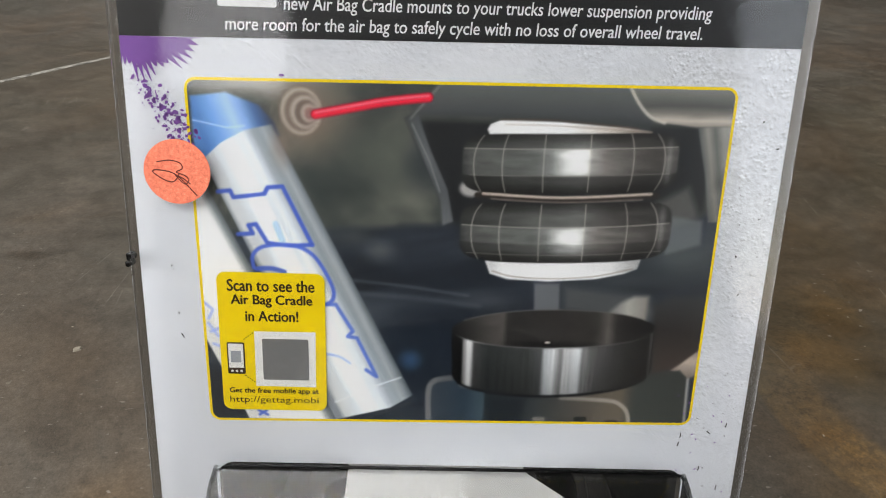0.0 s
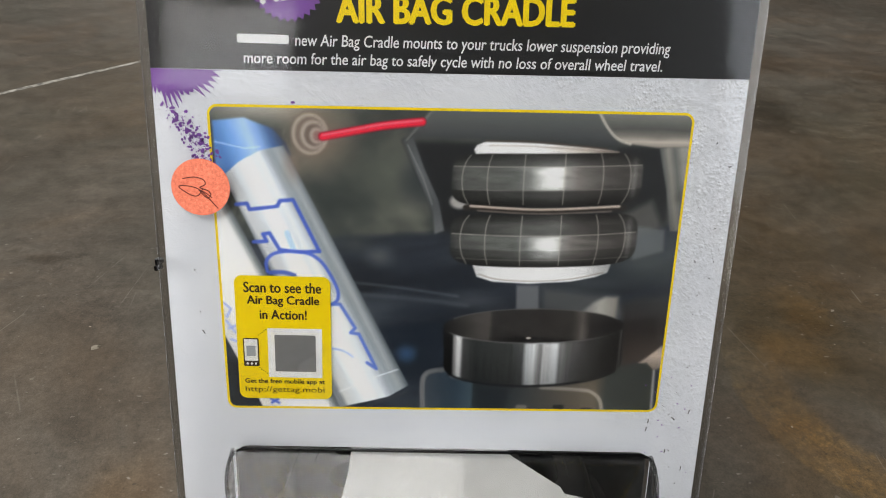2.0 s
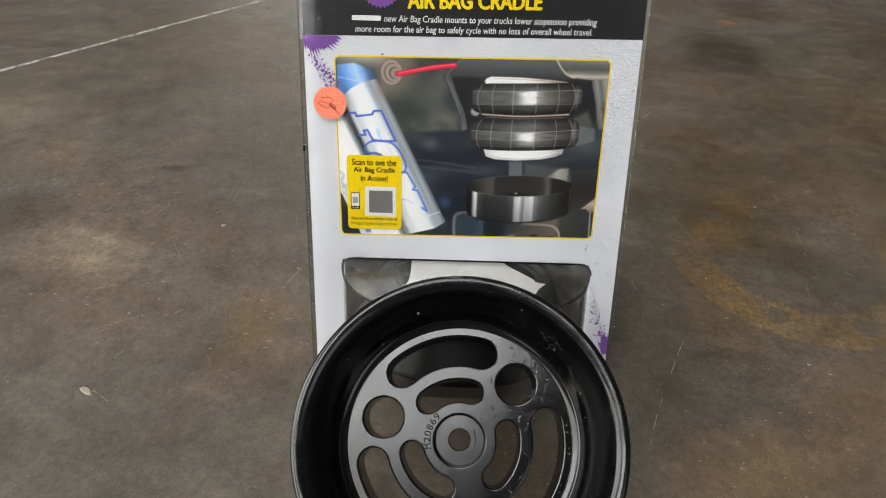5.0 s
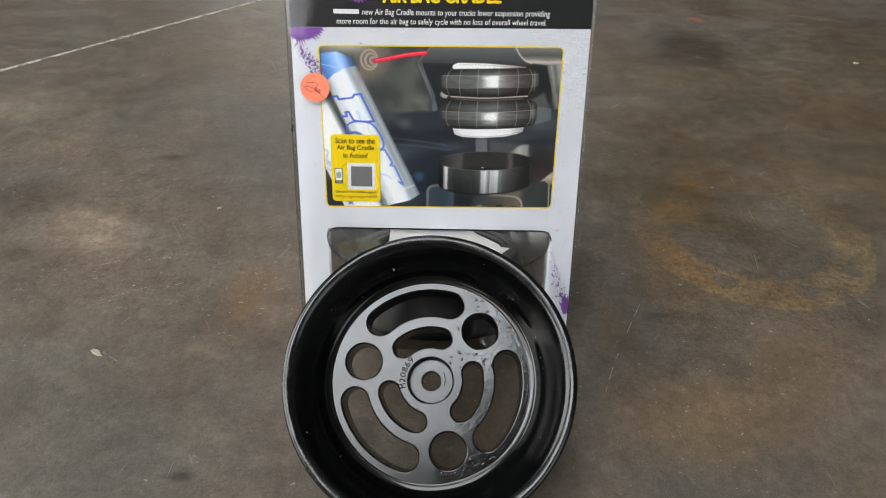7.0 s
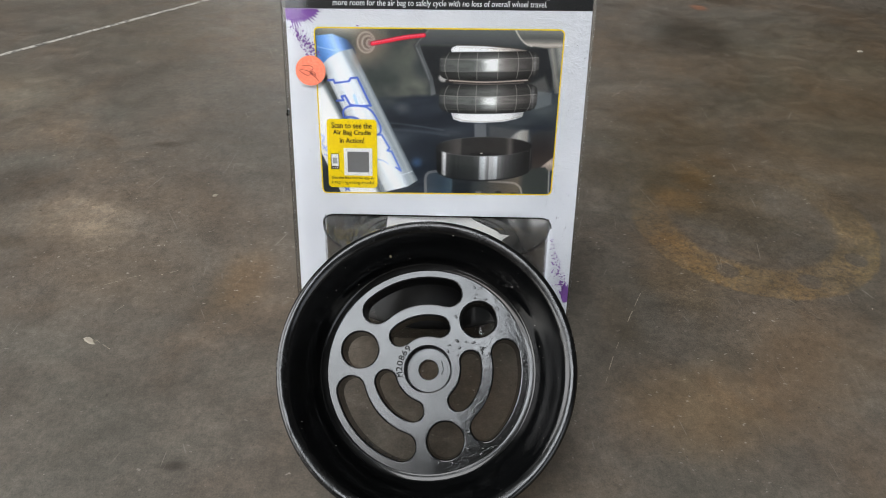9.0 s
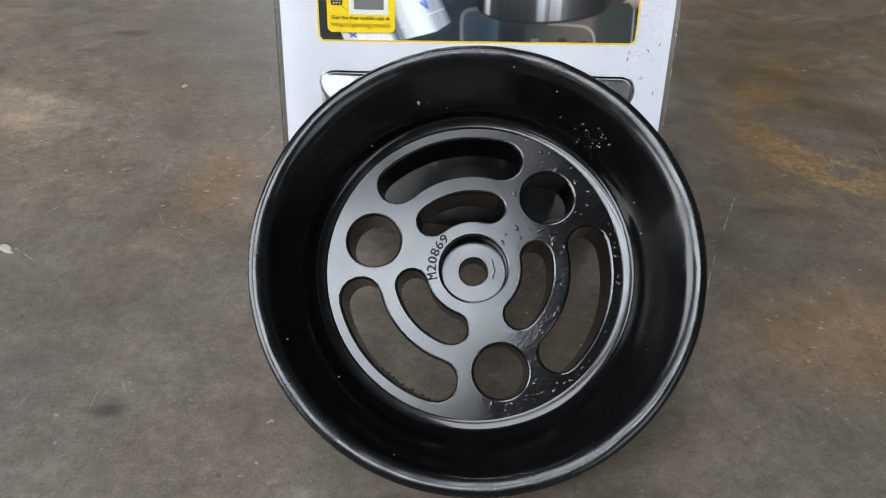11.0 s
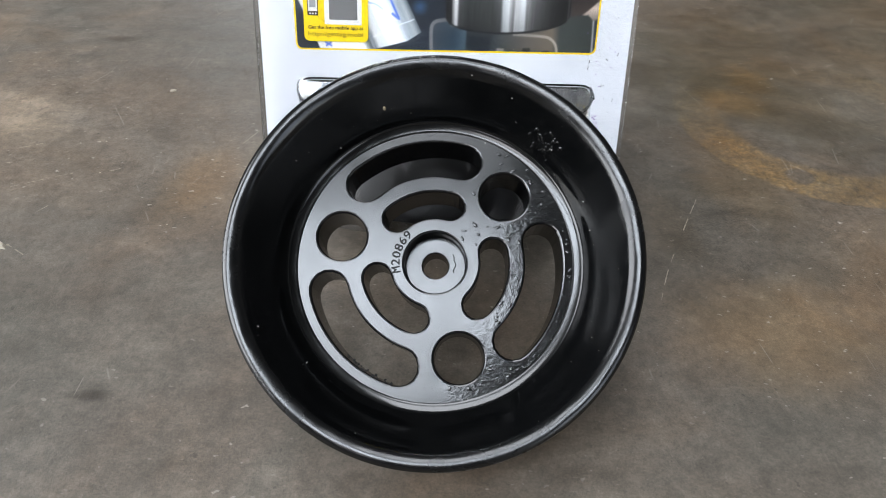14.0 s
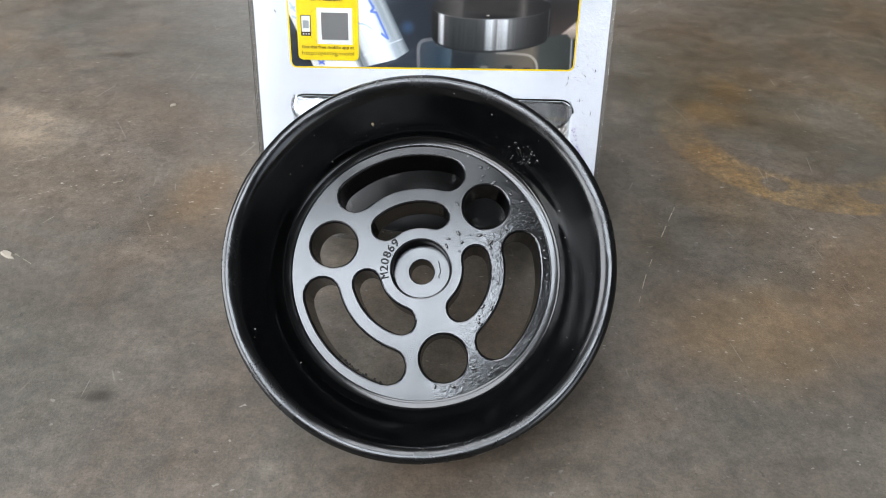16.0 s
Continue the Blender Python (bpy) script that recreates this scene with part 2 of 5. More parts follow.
def black_paint():
    """Gloss black coating on a casting: smooth on one half of the plate, thick with runs and drops on the other."""
    m = Mat("gloss_black_coating", (0.012, 0.012, 0.013), 0.2, spec=0.43)
    x, y, z = m.xyz()
    rad = m.math("SQRT", m.math("ADD", m.math("MULTIPLY", x, x), m.math("MULTIPLY", y, y)))
    dust = m.ramp(m.noise(90, 6, 0.7), [(0.5, 0.0), (0.75, 1.0)])
    col = m.mix(m.math("MULTIPLY", dust, 0.02), (0.0013, 0.0014, 0.0015), (0.06, 0.058, 0.053))
    # fine pale dust that settled on the wall
    fleck = m.ramp(m.noise(900, 2, 0.5), [(0.69, 0.0), (0.74, 1.0)])
    m.to("Base Color", m.mix(m.math("MULTIPLY", fleck, 0.06), col, (0.2, 0.195, 0.18)))
    plate = m.span(rad, 0.0694, 0.0688)
    runs = m.math("MULTIPLY", plate, m.span(m.math("ADD", m.math("ADD", x, m.math("MULTIPLY", y, -0.28)), m.math("MULTIPLY", m.math("SUBTRACT", m.noise(34, 4), 0.5), 0.05)), 0.016, 0.034))
    # rubbed satin on the smooth half, wet gloss in the runs, a duller handled rim
    satin = m.math("MULTIPLY", m.math("SUBTRACT", plate, runs), m.ramp(m.noise(60, 5, 0.6), [(0.3, 0.05), (0.7, 0.10)]))
    rim = m.math("MULTIPLY", m.span(rad, 0.0885, 0.0905), m.ramp(m.noise(55, 4), [(0.3, 0.04), (0.7, 0.14)]))
    smear = m.math("MULTIPLY", m.math("SUBTRACT", 1.0, plate), m.ramp(m.noise(26, 6, 0.7, 1.2), [(0.42, 0.0), (0.62, 0.09)]))
    m.to("Roughness", m.math("ADD", m.math("ADD", m.ramp(m.noise(40, 5, 0.6), [(0.3, 0.08), (0.7, 0.14)]), satin), m.math("ADD", rim, smear)))
    drop = m.ramp(m.noise(130, 3, 0.5, 0.8), [(0.50, 0.0), (0.58, 0.5), (0.66, 1.0)], True)
    crumb = m.ramp(m.noise(420, 4, 0.6, 0.4), [(0.42, 0.0), (0.7, 1.0)])
    lumps = m.math("MULTIPLY", runs, m.math("ADD", m.math("MULTIPLY", drop, 0.03), m.math("MULTIPLY", crumb, 0.035)))
    peel = m.math("ADD", m.math("MULTIPLY", m.noise(60, 2, 0.5), 0.05), m.math("MULTIPLY", m.noise(700, 3, 0.6), 0.006))
    return m.bump(m.math("ADD", lumps, peel), 0.4, 0.0011).m


def clear_plastic(name="clear_plastic", tint=0.97, rough=0.06, gain=1.0, wavy=0.25):
    m = Mat(name)
    t = m.t
    tr = m.node("ShaderNodeBsdfTransparent")
    tr.inputs["Color"].default_value = (tint, tint, tint, 1)
    gl = m.node("ShaderNodeBsdfGlossy")
    gl.inputs["Color"].default_value = (1, 1, 1, 1)
    gl.inputs["Roughness"].default_value = rough
    fr = m.node("ShaderNodeFresnel")
    fr.inputs["IOR"].default_value = 1.5
    bu = m.node("ShaderNodeBump")
    bu.inputs["Strength"].default_value, bu.inputs["Distance"].default_value = wavy, 0.002
    m.link(m.noise(14, 3, 0.5), bu.inputs["Height"])
    m.link(bu.outputs[0], gl.inputs["Normal"])
    mx = m.node("ShaderNodeMixShader")
    m.link(m.math("MULTIPLY", fr.outputs[0], gain, True), mx.inputs[0])
    m.link(tr.outputs[0], mx.inputs[1])
    m.link(gl.outputs[0], mx.inputs[2])
    m.link(mx.outputs[0], t.nodes["Material Output"].inputs["Surface"])
    return m.m


def ink(name, rgb, rough=0.35, vary=0.06):
    m = Mat(name, srgb(*rgb), rough)
    c = srgb(*rgb)
    n = m.noise(300, 4, 0.6)
    lo, hi = tuple(v * (1 - vary) for v in c), tuple(min(1, v * (1 + vary)) for v in c)
    m.to("Base Color", m.ramp(n, [(0.3, lo), (0.7, hi)]))
    return m.m


def card_stock():
    """Pale grey print of a speckled, droplet-strewn sheet."""
    m = Mat("printed_card", rough=0.4)
    x, y, z = m.xyz()
    a = m.noise(30, 6, 0.65)
    b = m.noise(420, 6, 0.75)
    c = m.noise(90, 5, 0.7)
    col = m.ramp(a, [(0.3, srgb(224, 227, 233)), (0.7, srgb(236, 238, 243))])
    # thicker towards the top and one side
    high = m.math("ADD", m.math("MULTIPLY", m.span(y, 0.22, 0.29), 0.6), m.math("MULTIPLY", m.span(x, 0.03, 0.10), m.span(y, 0.06, 0.22)), True)
    thick = m.math("ADD", m.math("MULTIPLY", high, 0.7), 0.3)
    col = m.mix(thick, col, m.mix(1.0, col, m.ramp(b, [(0.28, 0.74), (0.5, 0.93), (0.72, 1.10)]), "MULTIPLY"))
    col = m.mix(thick, col, m.mix(1.0, col, m.ramp(c, [(0.3, 0.90), (0.7, 1.05)]), "MULTIPLY"))
    # printed water drops, pale on one side and dark on the other
    for scale, near, off, k in ((300, 0.42, 0.0, 0.22), (520, 0.48, 0.7, 0.36), (760, 0.5, 1.9, 0.40)):
        drops = []
        for shift in (0.0, 0.0005):
            vor = m.node("ShaderNodeTexVoronoi")
            vor.inputs["Scale"].default_value = scale
            m.link(m.scaled(1, 1, 1, 0, (off + shift * 0.5, off + shift, 0)), vor.inputs["Vector"])
            drops.append(m.span(vor.outputs["Distance"], near, 0.12))
        where = m.math("MULTIPLY", m.ramp(m.noise(75, 4, 0.65, 0.0, m.scaled(1, 1, 1, 0, (off, 0, 0))), [(0.42, 0.0), (0.58, 1.0)]), thick)
        rise = m.math("MULTIPLY", m.math("SUBTRACT", drops[0], drops[1]), m.math("MULTIPLY", where, k))
        col = m.mix(1.0, col, m.ramp(m.math("ADD", rise, 0.5), [(0.0, 0.5), (0.5, 0.985), (1.0, 1.3)]), "MULTIPLY")
    return m.to("Base Color", col).m


MAT_CONCRETE = concrete()
MAT_BLACK = black_paint()
MAT_CLEAR = clear_plastic(tint=0.986, gain=0.68)  # two faces of the sheet
MAT_CLEAR_EDGE = clear_plastic("clear_plastic_edge", 0.80, 0.18, 0.7)
MAT_BUBBLE = clear_plastic("clear_bubble_plastic", tint=0.80, rough=0.03, gain=1.35, wavy=0.03)
MAT_BUBBLE_WALL = clear_plastic("clear_bubble_wall_plastic", tint=0.80, rough=0.10, gain=1.3)
# tinted nearly black, so the lip's shade line lies in the colour
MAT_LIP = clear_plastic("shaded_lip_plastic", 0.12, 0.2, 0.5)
MAT_RIM = clear_plastic("bubble_rim_plastic", 0.6, 0.2, 0.5)
MAT_CARD = card_stock()


def wall_paint(name, lo, hi):
    m = Mat(name, rough=0.8)
    m.to("Base Color", m.ramp(m.noise(1.5, 6, 0.6), [(0.3, lo), (0.7, hi)]))
    return m.bump(m.noise(80, 4), 0.2, 0.002).m


MAT_WALL = wall_paint("painted_block_wall", (0.075, 0.072, 0.067), (0.115, 0.112, 0.106))
MAT_CEIL = wall_paint("ceiling_sheet", (0.18, 0.18, 0.175), (0.26, 0.26, 0.25))

# ---------------------------------------------------------------- mesh helpers


def obj(name, me, mat, parent=None, label=""):
    ob = new(name, me)
    if mat:
        me.materials.clear()
        me.materials.append(mat)
    ob.parent = parent
    if label:
        ob["label"] = label
    return ob


def part(name, bm, mat, parent=None, label=""):
    me = bpy.data.meshes.new(name)
    bm.to_mesh(me)
    bm.free()
    return obj(name, me, mat, parent, label)


def smooth(ob, angle=40):
    ob.data.polygons.foreach_set("use_smooth", [True] * len(ob.data.polygons))
    ob.data.set_sharp_from_angle(angle=radians(angle))
    return ob


def box(name, x0, x1, y0, y1, z0, z1, mat, parent=None):
    bm = bmesh.new()
    bmesh.ops.create_cube(bm, size=1)
    for v in bm.verts:
        v.co = Vector(((x0 + x1) / 2 + v.co.x * (x1 - x0), (y0 + y1) / 2 + v.co.y * (y1 - y0), (z0 + z1) / 2 + v.co.z * (z1 - z0)))
    return part(name, bm, mat, parent)


def flat(name, pts, z, mat, parent, label=""):
    """A printed area of the card: one polygon at height z."""
    me = bpy.data.meshes.new(name)
    me.from_pydata([(x, y, z) for x, y in pts], [], [list(range(len(pts)))])
    if me.polygons[0].normal.z < 0:
        me.flip_normals()
    return obj(name, me, mat, parent, label)


def strip(name, pts, width, z, mat, parent, label=""):
    """A printed line of even width through pts."""
    p = [Vector(q) for q in pts]
    left, right = [], []
    for k, q in enumerate(p):
        d0 = (q - p[k - 1]).normalized() if k else (p[1] - q).normalized()
        d1 = (p[k + 1] - q).normalized() if k < len(p) - 1 else d0
        d = (d0 + d1).normalized() if (d0 + d1).length > 0.01 else d0
        nrm = Vector((-d.y, d.x)) * (width / 2 / max(0.4, d.dot(d0)))
        left.append(q + nrm)
        right.append(q - nrm)
    me = bpy.data.meshes.new(name)
    n = len(p)
    me.from_pydata([(q.x, q.y, z) for q in left + right], [], [(k, n + k, n + k + 1, k + 1) for k in range(n - 1)])
    return obj(name, me, mat, parent, label)


def flowing(pts, n=5):
    """A smooth line through pts."""
    q = [Vector(p) for p in (pts[0], *pts, pts[-1])]
    out = []
    for a, b, c, d in zip(q, q[1:], q[2:], q[3:]):
        for k in range(n):
            t = k / n
            out.append(tuple(0.5 * (2 * b + (c - a) * t + (2 * a - 5 * b + 4 * c - d) * t * t + (3 * b - a - 3 * c + d) * t ** 3)))
    return out + [tuple(q[-1])]


def round_rect(x0, x1, y0, y1, r, n=6):
    pts = []
    for cx, cy, a in ((x1 - r, y1 - r, 0), (x0 + r, y1 - r, 90), (x0 + r, y0 + r, 180), (x1 - r, y0 + r, 270)):
        pts += [(cx + r * math.cos(radians(a + 90 * k / n)), cy + r * math.sin(radians(a + 90 * k / n))) for k in range(n + 1)]
    return pts


def oval(cx, cy, rx, ry, n=40, a0=0, a1=360):
    full = abs(a1 - a0) >= 360
    return [(cx + rx * math.cos(radians(a0 + (a1 - a0) * k / (n if full else n - 1))), cy + ry * math.sin(radians(a0 + (a1 - a0) * k / (n if full else n - 1)))) for k in range(n)]


def sheet_mesh(name, loops, thick, bevel=0.0):
    """A plate from closed outlines (the first outside, the others holes), centred on z = 0, with rounded edges."""
    cu = bpy.data.curves.new(name, "CURVE")
    cu.dimensions, cu.fill_mode = "2D", "BOTH"
    cu.extrude, cu.bevel_depth, cu.bevel_resolution, cu.offset = max(0.0, thick / 2 - bevel), bevel, 2, -bevel
    for loop in loops:
        sp = cu.splines.new("POLY")
        sp.points.add(len(loop) - 1)
        for pt, (x, y) in zip(sp.points, loop):
            pt.co = (x, y, 0, 1)
        sp.use_cyclic_u = True
    tmp = new("tmp", cu)
    me = bpy.data.meshes.new_from_object(tmp.evaluated_get(bpy.context.evaluated_depsgraph_get()))
    bpy.data.objects.remove(tmp)
    bpy.data.curves.remove(cu)
    bm = bmesh.new()
    bm.from_mesh(me)
    bmesh.ops.remove_doubles(bm, verts=bm.verts[:], dist=1e-6)
    bm.to_mesh(me)
    bm.free()
    me.name = name
    return me


def lettering(name, body, u0, u1, v0, v1, z, mat, parent, turn=0.0, shear=0.0, bold=0.0, deep=0.0, label="", spacing=1.0):
    """Writing fitted into a rectangle of the card, then turned about its middle."""
    cu = bpy.data.curves.new(name, "FONT")
    cu.body, cu.shear, cu.extrude, cu.resolution_u, cu.space_character = body, shear, 0.0, 3, spacing
    tmp = new("tmp", cu)
    bpy.context.view_layer.update()
    me = bpy.data.meshes.new_from_object(tmp.evaluated_get(bpy.context.evaluated_depsgraph_get()))
    bpy.data.objects.remove(tmp)
    bpy.data.curves.remove(cu)
    co = np.empty(len(me.vertices) * 3)
    me.vertices.foreach_get("co", co)
    co = co.reshape(-1, 3)
    lo, hi = co.min(0), co.max(0)
    k = np.array([(u1 - u0) / (hi[0] - lo[0]), (v1 - v0) / (hi[1] - lo[1])])
    q = (co[:, :2] - (lo[:2] + hi[:2]) / 2) * k
    c, s = math.cos(radians(turn)), math.sin(radians(turn))
    out = np.column_stack([(u0 + u1) / 2 + c * q[:, 0] - s * q[:, 1], (v0 + v1) / 2 + s * q[:, 0] + c * q[:, 1], np.full(len(q), z)])
    me.vertices.foreach_set("co", out.ravel())
    if bold:  # heavier strokes: the same outline laid again, a hair to each side
        step = bold * (v1 - v0)
        faces = [tuple(p.vertices) for p in me.polygons]
        vs, fs = [], []
        for j, (dx, dy) in enumerate(((0, 0), (1, 0), (-1, 0), (0, 0.7), (0, -0.7))):
            base = len(vs)
            vs += [(x + dx * step, y + dy * step, h + 3e-6 * j) for x, y, h in out]
            fs += [tuple(base + i for i in f) for f in faces]
        me = bpy.data.meshes.new(name)
        me.from_pydata(vs, [], fs)
    if deep:
        bm = bmesh.new()
        bm.from_mesh(me)
        g = bmesh.ops.extrude_face_region(bm, geom=bm.faces[:])
        bmesh.ops.translate(bm, verts=[e for e in g["geom"] if isinstance(e, bmesh.types.BMVert)], vec=(0, 0, deep))
        bm.to_mesh(me)
        bm.free()
    me.name = name
    return obj(name, me, mat, parent, label)


def lathe(bm, profile, n=128):
    """Turns a profile of (r, h) about the z axis."""
    rings = [[bm.verts.new((r * math.cos(2 * math.pi * k / n), r * math.sin(2 * math.pi * k / n), h)) for k in range(n)] for r, h in profile]
    for a, b in zip(rings, rings[1:]):
        for k in range(n):
            bm.faces.new((a[k], a[(k + 1) % n], b[(k + 1) % n], b[k]))
    return rings


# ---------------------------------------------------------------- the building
floor = tagged(box("floor", -6.2, 6.2, -8, 12, -0.15, 0, MAT_CONCRETE), "worn brown-grey concrete workshop floor with stains and painted-in shade", "floor", kind="structure")


def pierced(bm, u0, u1, w0, w1, holes):
    """Blocks that fill a rectangle but for its holes; yields their extents."""
    us = sorted({u0, u1, *(h[0] for h in holes), *(h[1] for h in holes)})
    ws = sorted({w0, w1, *(h[2] for h in holes), *(h[3] for h in holes)})
    for a, b in zip(us, us[1:]):
        for c, d in zip(ws, ws[1:]):
            if not any(h[0] <= a and b <= h[1] and h[2] <= c and d <= h[3] for h in holes):
                yield a, b, c, d


def block(bm, x0, x1, y0, y1, z0, z1):
    for v in bmesh.ops.create_cube(bm, size=1)["verts"]:
        v.co = Vector(((x0 + x1) / 2 + v.co.x * (x1 - x0), (y0 + y1) / 2 + v.co.y * (y1 - y0), (z0 + z1) / 2 + v.co.z * (z1 - z0)))


bm = bmesh.new()
for a, b, c, d in pierced(bm, WEST, 6, BACK - 0.2, FAR + 0.2, [ROOF_LIGHT]):
    block(bm, a, b, c, d, ROOF, ROOF + 0.12)
tagged(part("ceiling", bm, MAT_CEIL), "plain pale workshop ceiling with a roof light", "ceiling", kind="structure")
bm = bmesh.new()
for a, b, c, d in pierced(bm, BACK, FAR, 0, ROOF, [SIDE_DOOR]):
    block(bm, WEST - 0.2, WEST, a, b, c, d)
tagged(part("wall_west", bm, MAT_WALL), "plain grey painted workshop wall with an open side door", "wall", kind="structure")
tagged(box("wall_east", 6, 6.2, BACK, FAR, 0, ROOF, MAT_WALL), "plain grey painted workshop wall", "wall", kind="structure")
for wall_name, y0, y1, holes, text in (("wall_back", BACK - 0.2, BACK, [HIGH, MID, LOW, SMALL, BACK_FILL], "plain grey painted wall with high glazing and an added fill opening"), ("wall_far", FAR, FAR + 0.2, [FAR_FILL], "plain grey painted wall with an added fill opening")):
    bm = bmesh.new()
    for a, b, c, d in pierced(bm, WEST, 6, 0, ROOF, holes):
        block(bm, a, b, y0, y1, c, d)
    tagged(part(wall_name, bm, MAT_WALL), text, "wall", kind="structure")

# ---------------------------------------------------------------- the cradle
MAT_DULL = Mat("dull_black_coating", (0.006, 0.006, 0.006), 0.7, spec=0.28).m
MAT_SPECK = ink("pale_dirt", (112, 110, 105), 0.8)


def arc_slot(r, half, a0, a1, n=18):
    """A bent slot with round ends; a0 and a1 are the angles of its very tips."""
    tip = math.degrees(half / r)
    a0, a1 = a0 + tip, a1 - tip
    out = []
    for k in range(n + 1):
        a = radians(a0 + (a1 - a0) * k / n)
        out.append(((r + half) * math.cos(a), (r + half) * math.sin(a)))
    ca = radians(a1)
    for k in range(1, 8):
        b = ca + math.pi * k / 8
        out.append((r * math.cos(ca) + half * math.cos(b), r * math.sin(ca) + half * math.sin(b)))
    for k in range(n + 1):
        a = radians(a1 + (a0 - a1) * k / n)
        out.append(((r - half) * math.cos(a), (r - half) * math.sin(a)))
    ca = radians(a0)
    for k in range(1, 8):
        b = ca + math.pi + math.pi * k / 8
        out.append((r * math.cos(ca) + half * math.cos(b), r * math.sin(ca) + half * math.sin(b)))
    return out


DEEP = 0.026  # thickness of the pierced plate


def cradle(label, size=1.0, marks=True, coat=None):
    """A cast cup: pierced plate, counterbored hub and flaring wall with a rolled rim. Local z runs out of the mouth, z = 0 is the plate's face."""
    top = tagged(new("air_bag_cradle"), label, "cradle")
    coat = coat or MAT_BLACK
    R = 0.0704
    loops = [oval(0, 0, R, R, 128)]
    for k in range(3):
        t = -120 * k
        loops.append(arc_slot(0.0545, 0.0092, 65.5 + t, 141.5 + t))
        loops.append(arc_slot(0.0299, 0.0070, 62 + t, 144 + t))
        a = radians(164.5 + t)
        loops.append(oval(0.049 * math.cos(a), 0.049 * math.sin(a), 0.0123, 0.0123, 40))
    loops.append(oval(0, 0, 0.0155, 0.0155, 48))
    me = sheet_mesh("plate", loops, DEEP, 0.0012)
    me.transform(Matrix.Translation((0, 0, -DEEP / 2)))
    smooth(obj("plate", me, coat, top), 12)
    hub = sheet_mesh("hub", [oval(0, 0, 0.0157, 0.0157, 48), oval(0, 0, 0.0067, 0.0067, 32)], DEEP - 0.010, 0.0006)
    hub.transform(Matrix.Translation((0, 0, -0.010 - (DEEP - 0.010) / 2)))
    smooth(obj("hub", hub, coat, top), 12)
    # wall: inside from the plate's edge up to the rim, over it and down the outside
    prof = [(0.0684, -0.0005), (0.0690, 0.0001), (0.0700, 0.00027), (0.0710, 0.0005), (0.0720, 0.0008), (0.0729, 0.00115), (0.0736, 0.0016), (0.0743, 0.0026), (0.0752, 0.0046), (0.0774, 0.0088), (0.0800, 0.0130), (0.0840, 0.0195), (0.0876, 0.0255), (0.0894, 0.0284),
            (0.0902, 0.0294), (0.0911, 0.0301), (0.0921, 0.03065), (0.0932, 0.0310), (0.0943, 0.0312), (0.0952, 0.0311), (0.0961, 0.0306), (0.0971, 0.0299), (0.0975, 0.0286), (0.0973, 0.0263), (0.0966, 0.0235), (0.0925, 0.0120), (0.0880, -0.0030), (0.0810, -0.0235), (0.0795, -0.0262), (0.0770, -0.0272), (0.0690, -0.0272), (0.0690, -0.0240)]
    bm = bmesh.new()
    lathe(bm, prof, 160)
    for v in bm.verts:
        w = noise.noise(v.co * 24) * 0.00009
        v.co += Vector((v.co.x, v.co.y, 0)).normalized() * w
        if v.co.z > 0.029:  # the rim is not quite even
            v.co.z += 0.0003 * noise.noise(v.co * 70) + 0.00015 * noise.noise(v.co * 260)
    bmesh.ops.recalc_face_normals(bm, faces=bm.faces[:])
    smooth(part("wall", bm, coat, top), 50)
    if marks:
        # raised part number round the hub
        for k, ch in enumerate("M20869"):
            a = radians(191 - 11.2 * k)
            ob = lettering("raised_character", ch, -0.0015, 0.0015, -0.0021, 0.0021, -0.0002, MAT_DULL, top, bold=0.018, deep=0.0006)
            ob.matrix_basis = Matrix.Translation((0.0199 * math.cos(a), 0.0199 * math.sin(a), 0)) @ Matrix.Rotation(a - math.pi / 2, 4, "Z")
        # worn marks that cannot be read: short raised bars
        for k in range(8):
            a = radians(-36 - 5.4 * k)
            me = sheet_mesh("raised_bar", [round_rect(-0.0007, 0.0007, -0.0009, 0.0009, 0.0004, 2)], 0.0004)
            ob = obj("raised_bar", me, MAT_BLACK, top)
            ob.matrix_basis = Matrix.Translation((0.0188 * math.cos(a), 0.0188 * math.sin(a), 0.0001)) @ Matrix.Rotation(a - math.pi / 2, 4, "Z")
        # specks of grit stuck to the inside, thicker in one place
        rnd = random.Random(5)
        bm = bmesh.new()
        for k in range(40):
            a, s = rnd.uniform(0, 2 * math.pi), rnd.uniform(0, 1)
            d = rnd.choice((0.00014, 0.00018, 0.00024, 0.00036))
            if rnd.random() < 0.7:
                r, h = 0.0745 + s * 0.0150, 0.0054 + s * 0.0235
            else:
                a, r, h = radians(rnd.uniform(-80, 75)), 0.0640 + 0.005 * s, 0.0002
            for v in bmesh.ops.create_icosphere(bm, subdivisions=1, radius=d)["verts"]:
                v.co = Vector((v.co.x * rnd.uniform(0.6, 1.6) + r * math.cos(a), v.co.y * rnd.uniform(0.6, 1.6) + r * math.sin(a), v.co.z * 0.6 + h))
        tagged(part("grit", bm, MAT_SPECK, top, "pale specks of grit"), kind="stuff")
        # a patch of runs and bumps in the coating of the wall
        bm = bmesh.new()
        for k in range(34):
            a, s, d = radians(rnd.gauss(49, 4.5)), min(1, abs(rnd.gauss(0.33, 0.15))), rnd.choice((0.0004, 0.0006, 0.0009, 0.0013))
            r, h = 0.0748 + s * 0.0148, 0.0052 + s * 0.0235
            for v in bmesh.ops.create_icosphere(bm, subdivisions=2, radius=d)["verts"]:
                q = Matrix.Rotation(a, 3, "Z") @ (Matrix.Rotation(radians(-57), 3, "Y") @ Vector((v.co.x * 1.2, v.co.y, v.co.z * 0.25)))
                v.co = Vector((q.x + r * math.cos(a), q.y + r * math.sin(a), q.z + h))
